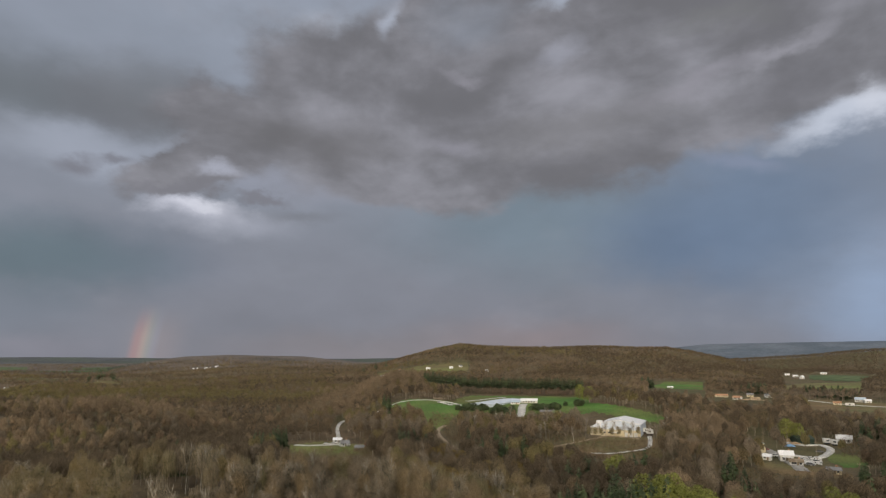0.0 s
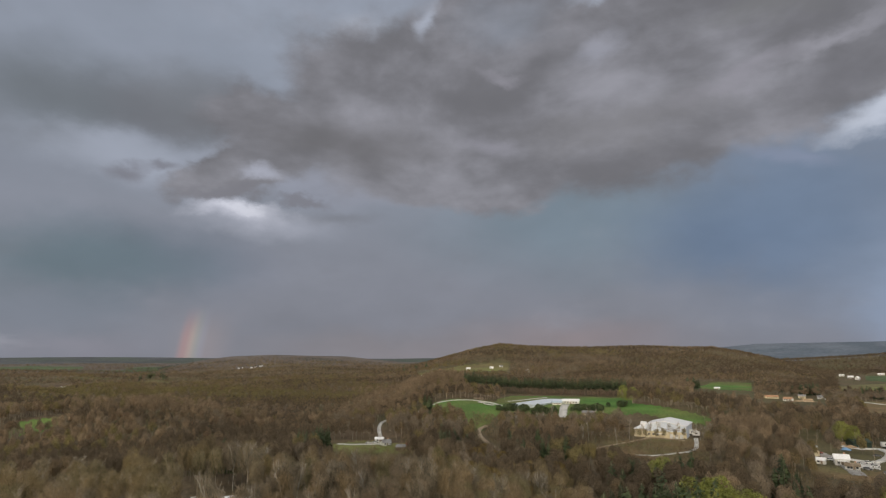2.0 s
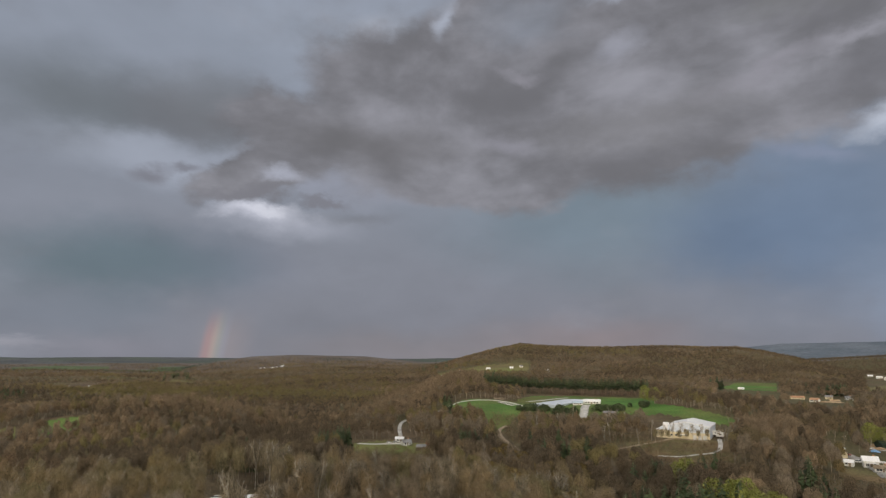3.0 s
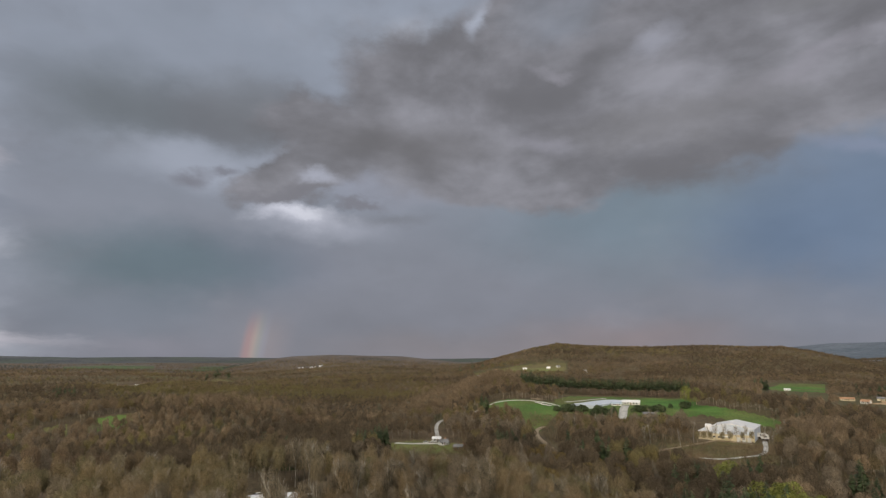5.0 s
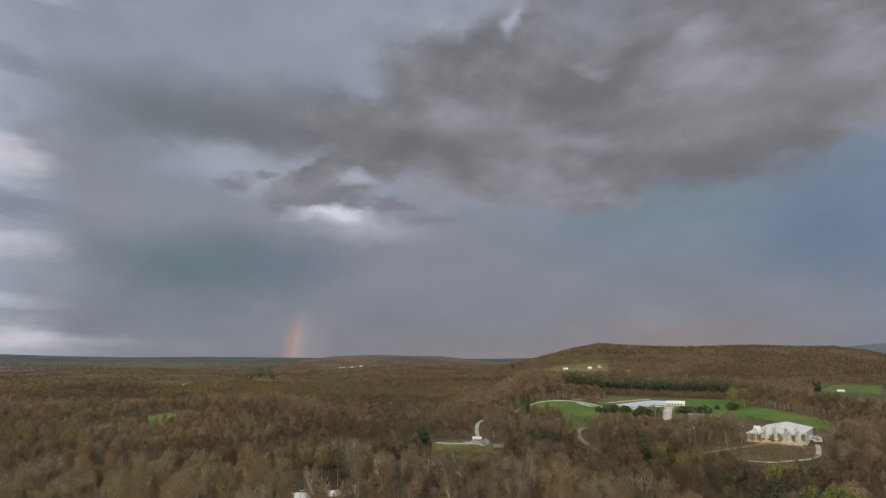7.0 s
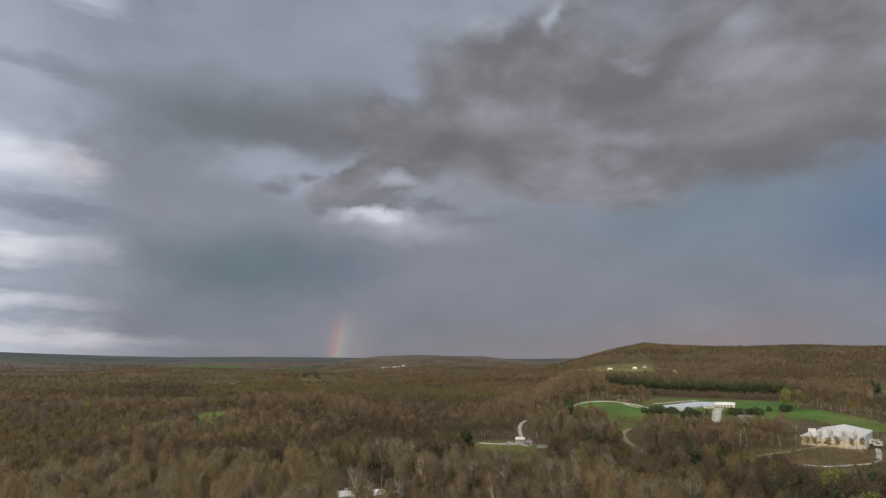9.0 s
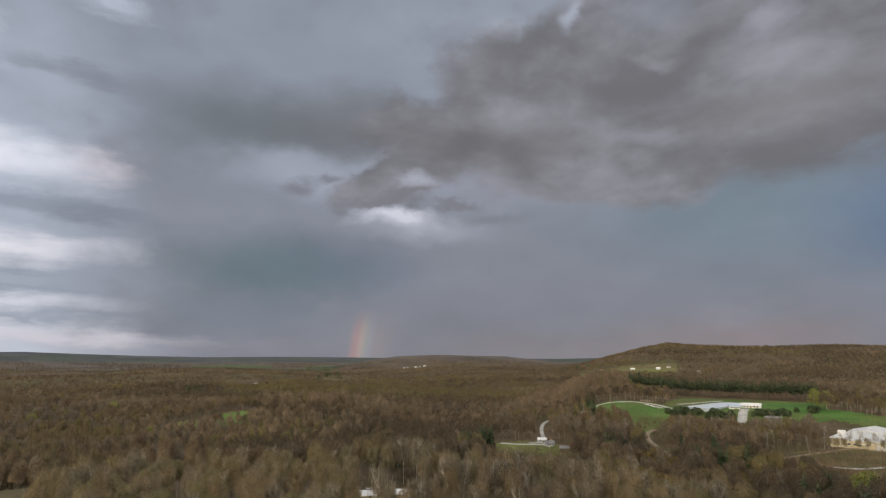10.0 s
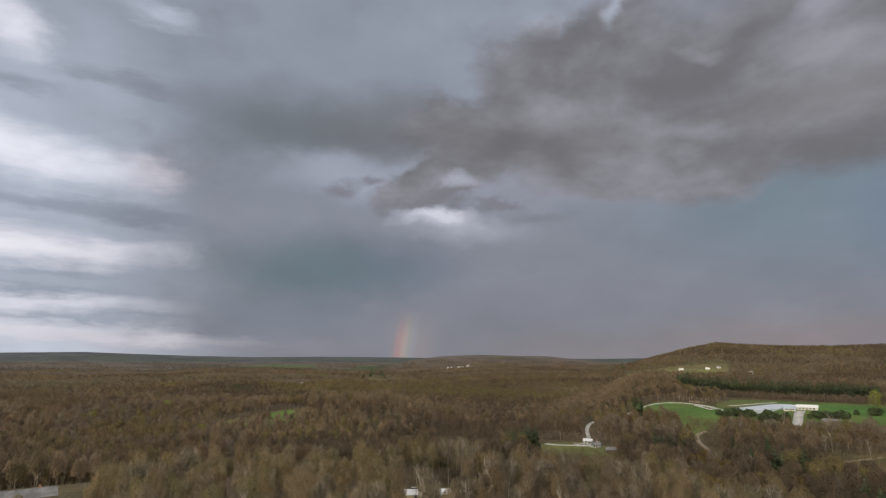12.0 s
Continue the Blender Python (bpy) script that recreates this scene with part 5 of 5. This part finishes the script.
# tan and orange buildings of the far yard, and the farms
house("warehouse", "long orange-roofed warehouse in the far yard", 23.75, 898, 14, 15, 8, 2.2, 1.6, CREAM, RUST, 6, False, category="building")
house("warehouse", "orange-roofed shed in the far yard", 24.95, 862, -24, 9, 7, 2.6, 1.8, WHITE, RUST, 4, False, category="building")
house("warehouse", "pale tan shed in the far yard", 26.25, 866, 22, 10, 6, 2.0, 1.4, CREAM, CLAY, 5, False, category="building")
house("house", "cream house with grey roof behind the far yard", 25.9, 930, 0, 8, 6, 2.8, 1.8, CREAM, SLATE, 3)
house("house", "white house behind the far yard", 27.2, 940, 15, 8, 6, 2.8, 1.8, WHITE, SLATE, 3)
heap("clay_heap", "orange clay bank in the far yard", 26.0, 862, 30, 8, 1.2, CLAY, 4)
house("farmhouse", "white farmhouse on the far pasture", 28.7, 1890, 0, 11, 7, 3.0, 2.0, WHITE, METAL, 5)
house("farmhouse", "white farm building on the far pasture", 29.25, 1800, 20, 12, 7, 3.0, 2.0, WHITE, METAL, 5, False)
house("barn", "white barn with white roof on the pasture", 29.7, 1740, 60, 9, 7, 4.6, 3.0, WHITE, METAL, 3, False, category="barn")
house("barn", "long white barn on the upper pasture", 31.2, 1990, 0, 15, 7, 2.8, 2.0, WHITE, METAL, 4, False, category="barn")
house("farmhouse", "pale blue-roofed house by the country road", 33.4, 960, -10, 11, 8, 3.2, 2.4, WHITE, BLUE_METAL, 4)
house("garage", "pale blue-roofed garage by the country road", 33.85, 950, 15, 7, 6, 2.6, 1.8, WHITE, METAL, 2, False)
house("cottage", "small pinkish cottage by the country road", 31.9, 885, 0, 8, 6, 2.6, 1.6, CREAM, RUST, 3)
trailer("camper", "white camper beside the country road", 32.7, 870, 0, 9, WHITE)
house("barn", "small white barn in the valley field", 19.8, 1050, 5, 8, 5, 1.9, 1.2, WHITE, METAL, 3, False, category="barn")
house("cottage", "small white cottage among far trees", 32.1, 520, 0, 9, 6, 2.8, 2.2, WHITE, METAL, 3)
house("cottage", "small white cottage among far trees", 33.6, 545, 10, 9, 6, 2.8, 2.2, WHITE, SLATE, 3)
for b, r, w, roof, word in ((-6.6, 1480, 15, METAL, "white"), (-3.95, 1560, 18, RUST, "orange"), (-5.5, 1400, 20, METAL, "white"), (-3.75, 1470, 11, METAL, "white"), (-1.35, 1520, 17, METAL, "white"), (0.75, 1510, 15, METAL, "white"), (1.6, 1530, 12, SLATE, "grey"), (4.0, 1480, 11, METAL, "white")):
    house("farmhouse", word + "-roofed farmhouse under the wooded hill", b, r, rng.uniform(-25, 25), w * 0.55, 7, 2.8, 2.0, WHITE, roof, 3)
for b, r, w in ((-35.6, 1560, 18), (-36.2, 1590, 12), (-37.4, 1640, 12), (-34.6, 1580, 24), (-40.2, 1500, 14), (-26.2, 1400, 13)):
    house("farmhouse", "white farmhouse in a far clearing", b, r, rng.uniform(-25, 25), w * 0.5, 7, 2.8, 2.2, WHITE, METAL, 3)
for b in (-21.7, -21.35, -20.75, -20.6, -20.3, -19.9, -19.75):
    house("house", "white house of the distant village", b, 2700 + rng.uniform(-40, 40), rng.uniform(-30, 30), rng.uniform(5, 9), 6, 2.6, 2, WHITE, METAL, 3, False)

# buildings half hidden in the near wood
house("long_house", "long pale-roofed mobile home behind bare trees", -23.6, 237, 4, 24, 6.5, 2.3, 1.0, CREAM, METAL, 2, False)
house("house", "grey-roofed house behind bare trees", -54.8, 268, 5, 17, 9, 3.4, 2.2, WOOD, SLATE, 4)
house("house", "small white house hidden among bare trees", -10.1, 238, 15, 5, 4, 3.4, 1.8, WHITE, METAL, 2)
car("car", "white car parked behind bare trees", -24.6, 247, 20, WHITE)
car("car", "white car parked among bare trees", -20.6, 246, -10, WHITE)
trailer("camper", "white camper among dark evergreens", 16.15, 318, 10, 6, WHITE)


def utility_pole(b, r, tall):
    root = tagged(new("utility_pole"), "weathered wooden utility pole with crossarm", "pole")
    mesh_part("pole", pole((0, 0, -1), (0, 0, tall), 0.16, 0.11, 7), WOOD, root)
    slab("crossarm", -1.1, 1.1, -0.06, 0.06, tall - 0.9, tall - 0.76, WOOD, root, "", 0.01)
    for x in (-0.95, 0, 0.95):
        slab("insulator", x - 0.06, x + 0.06, -0.06, 0.06, tall - 0.75, tall - 0.55, WHITE, root, "", 0.01)
    root.matrix_basis = spot(b, r, 20)


for b, r in ((17.3, 300), (34.3, 372), (32.9, 352), (30.2, 425), (26.6, 456)):
    utility_pole(b, r, 11.0)

# bare trees standing singly among the yards
yard_trees = [near_tree("broadleaf_tree", "leafless brown tree in the village yards", 401, 13, 3.8, BARK, BROWN, 420),
              near_tree("broadleaf_tree", "leafless grey tree in the village yards", 402, 12, 3.6, BARK, GREY, 420),
              near_tree("broadleaf_tree", "small tree with ochre buds in the yards", 403, 9, 3.2, BARK, BUDS, 380)]
stand(yard_trees, clump(25.0, 26.4, 372, 400, 4) + clump(26.8, 33.2, 300, 330, 10) + [(26.2, 428), (27.5, 470), (27.9, 456), (29.5, 470), (31.9, 470), (30.4, 520), (29.9, 512), (27.3, 510), (33.4, 450), (28.6, 516)]
      + [], 0.75, 1.2)
slim_trees = [near_tree("slim_tree", "thin leafless tree with pale trunk before the metal building", 411 + q, 12, 2.4, PALE, SPARSE, 120, 0.4, 4) for q in range(2)]
stand(slim_trees, [(12.6, 474), (13.1, 466), (13.7, 478), (14.3, 470), (15.0, 476), (15.9, 468), (16.6, 477)] + clump(17.4, 19.8, 440, 500, 8) + clump(2.0, 12.0, 430, 540, 26), 0.8, 1.2)
budding = [near_tree("slim_tree", "slim tree with yellow buds before the metal building", 421 + q, 8, 2.1, BARK, FINE_BUDS, 120, 0.3, 6) for q in range(2)]
stand(budding, [(12.9, 470), (13.4, 474), (13.9, 472), (14.8, 473), (15.4, 476), (16.3, 474), (17.0, 478)], 0.8, 1.15)
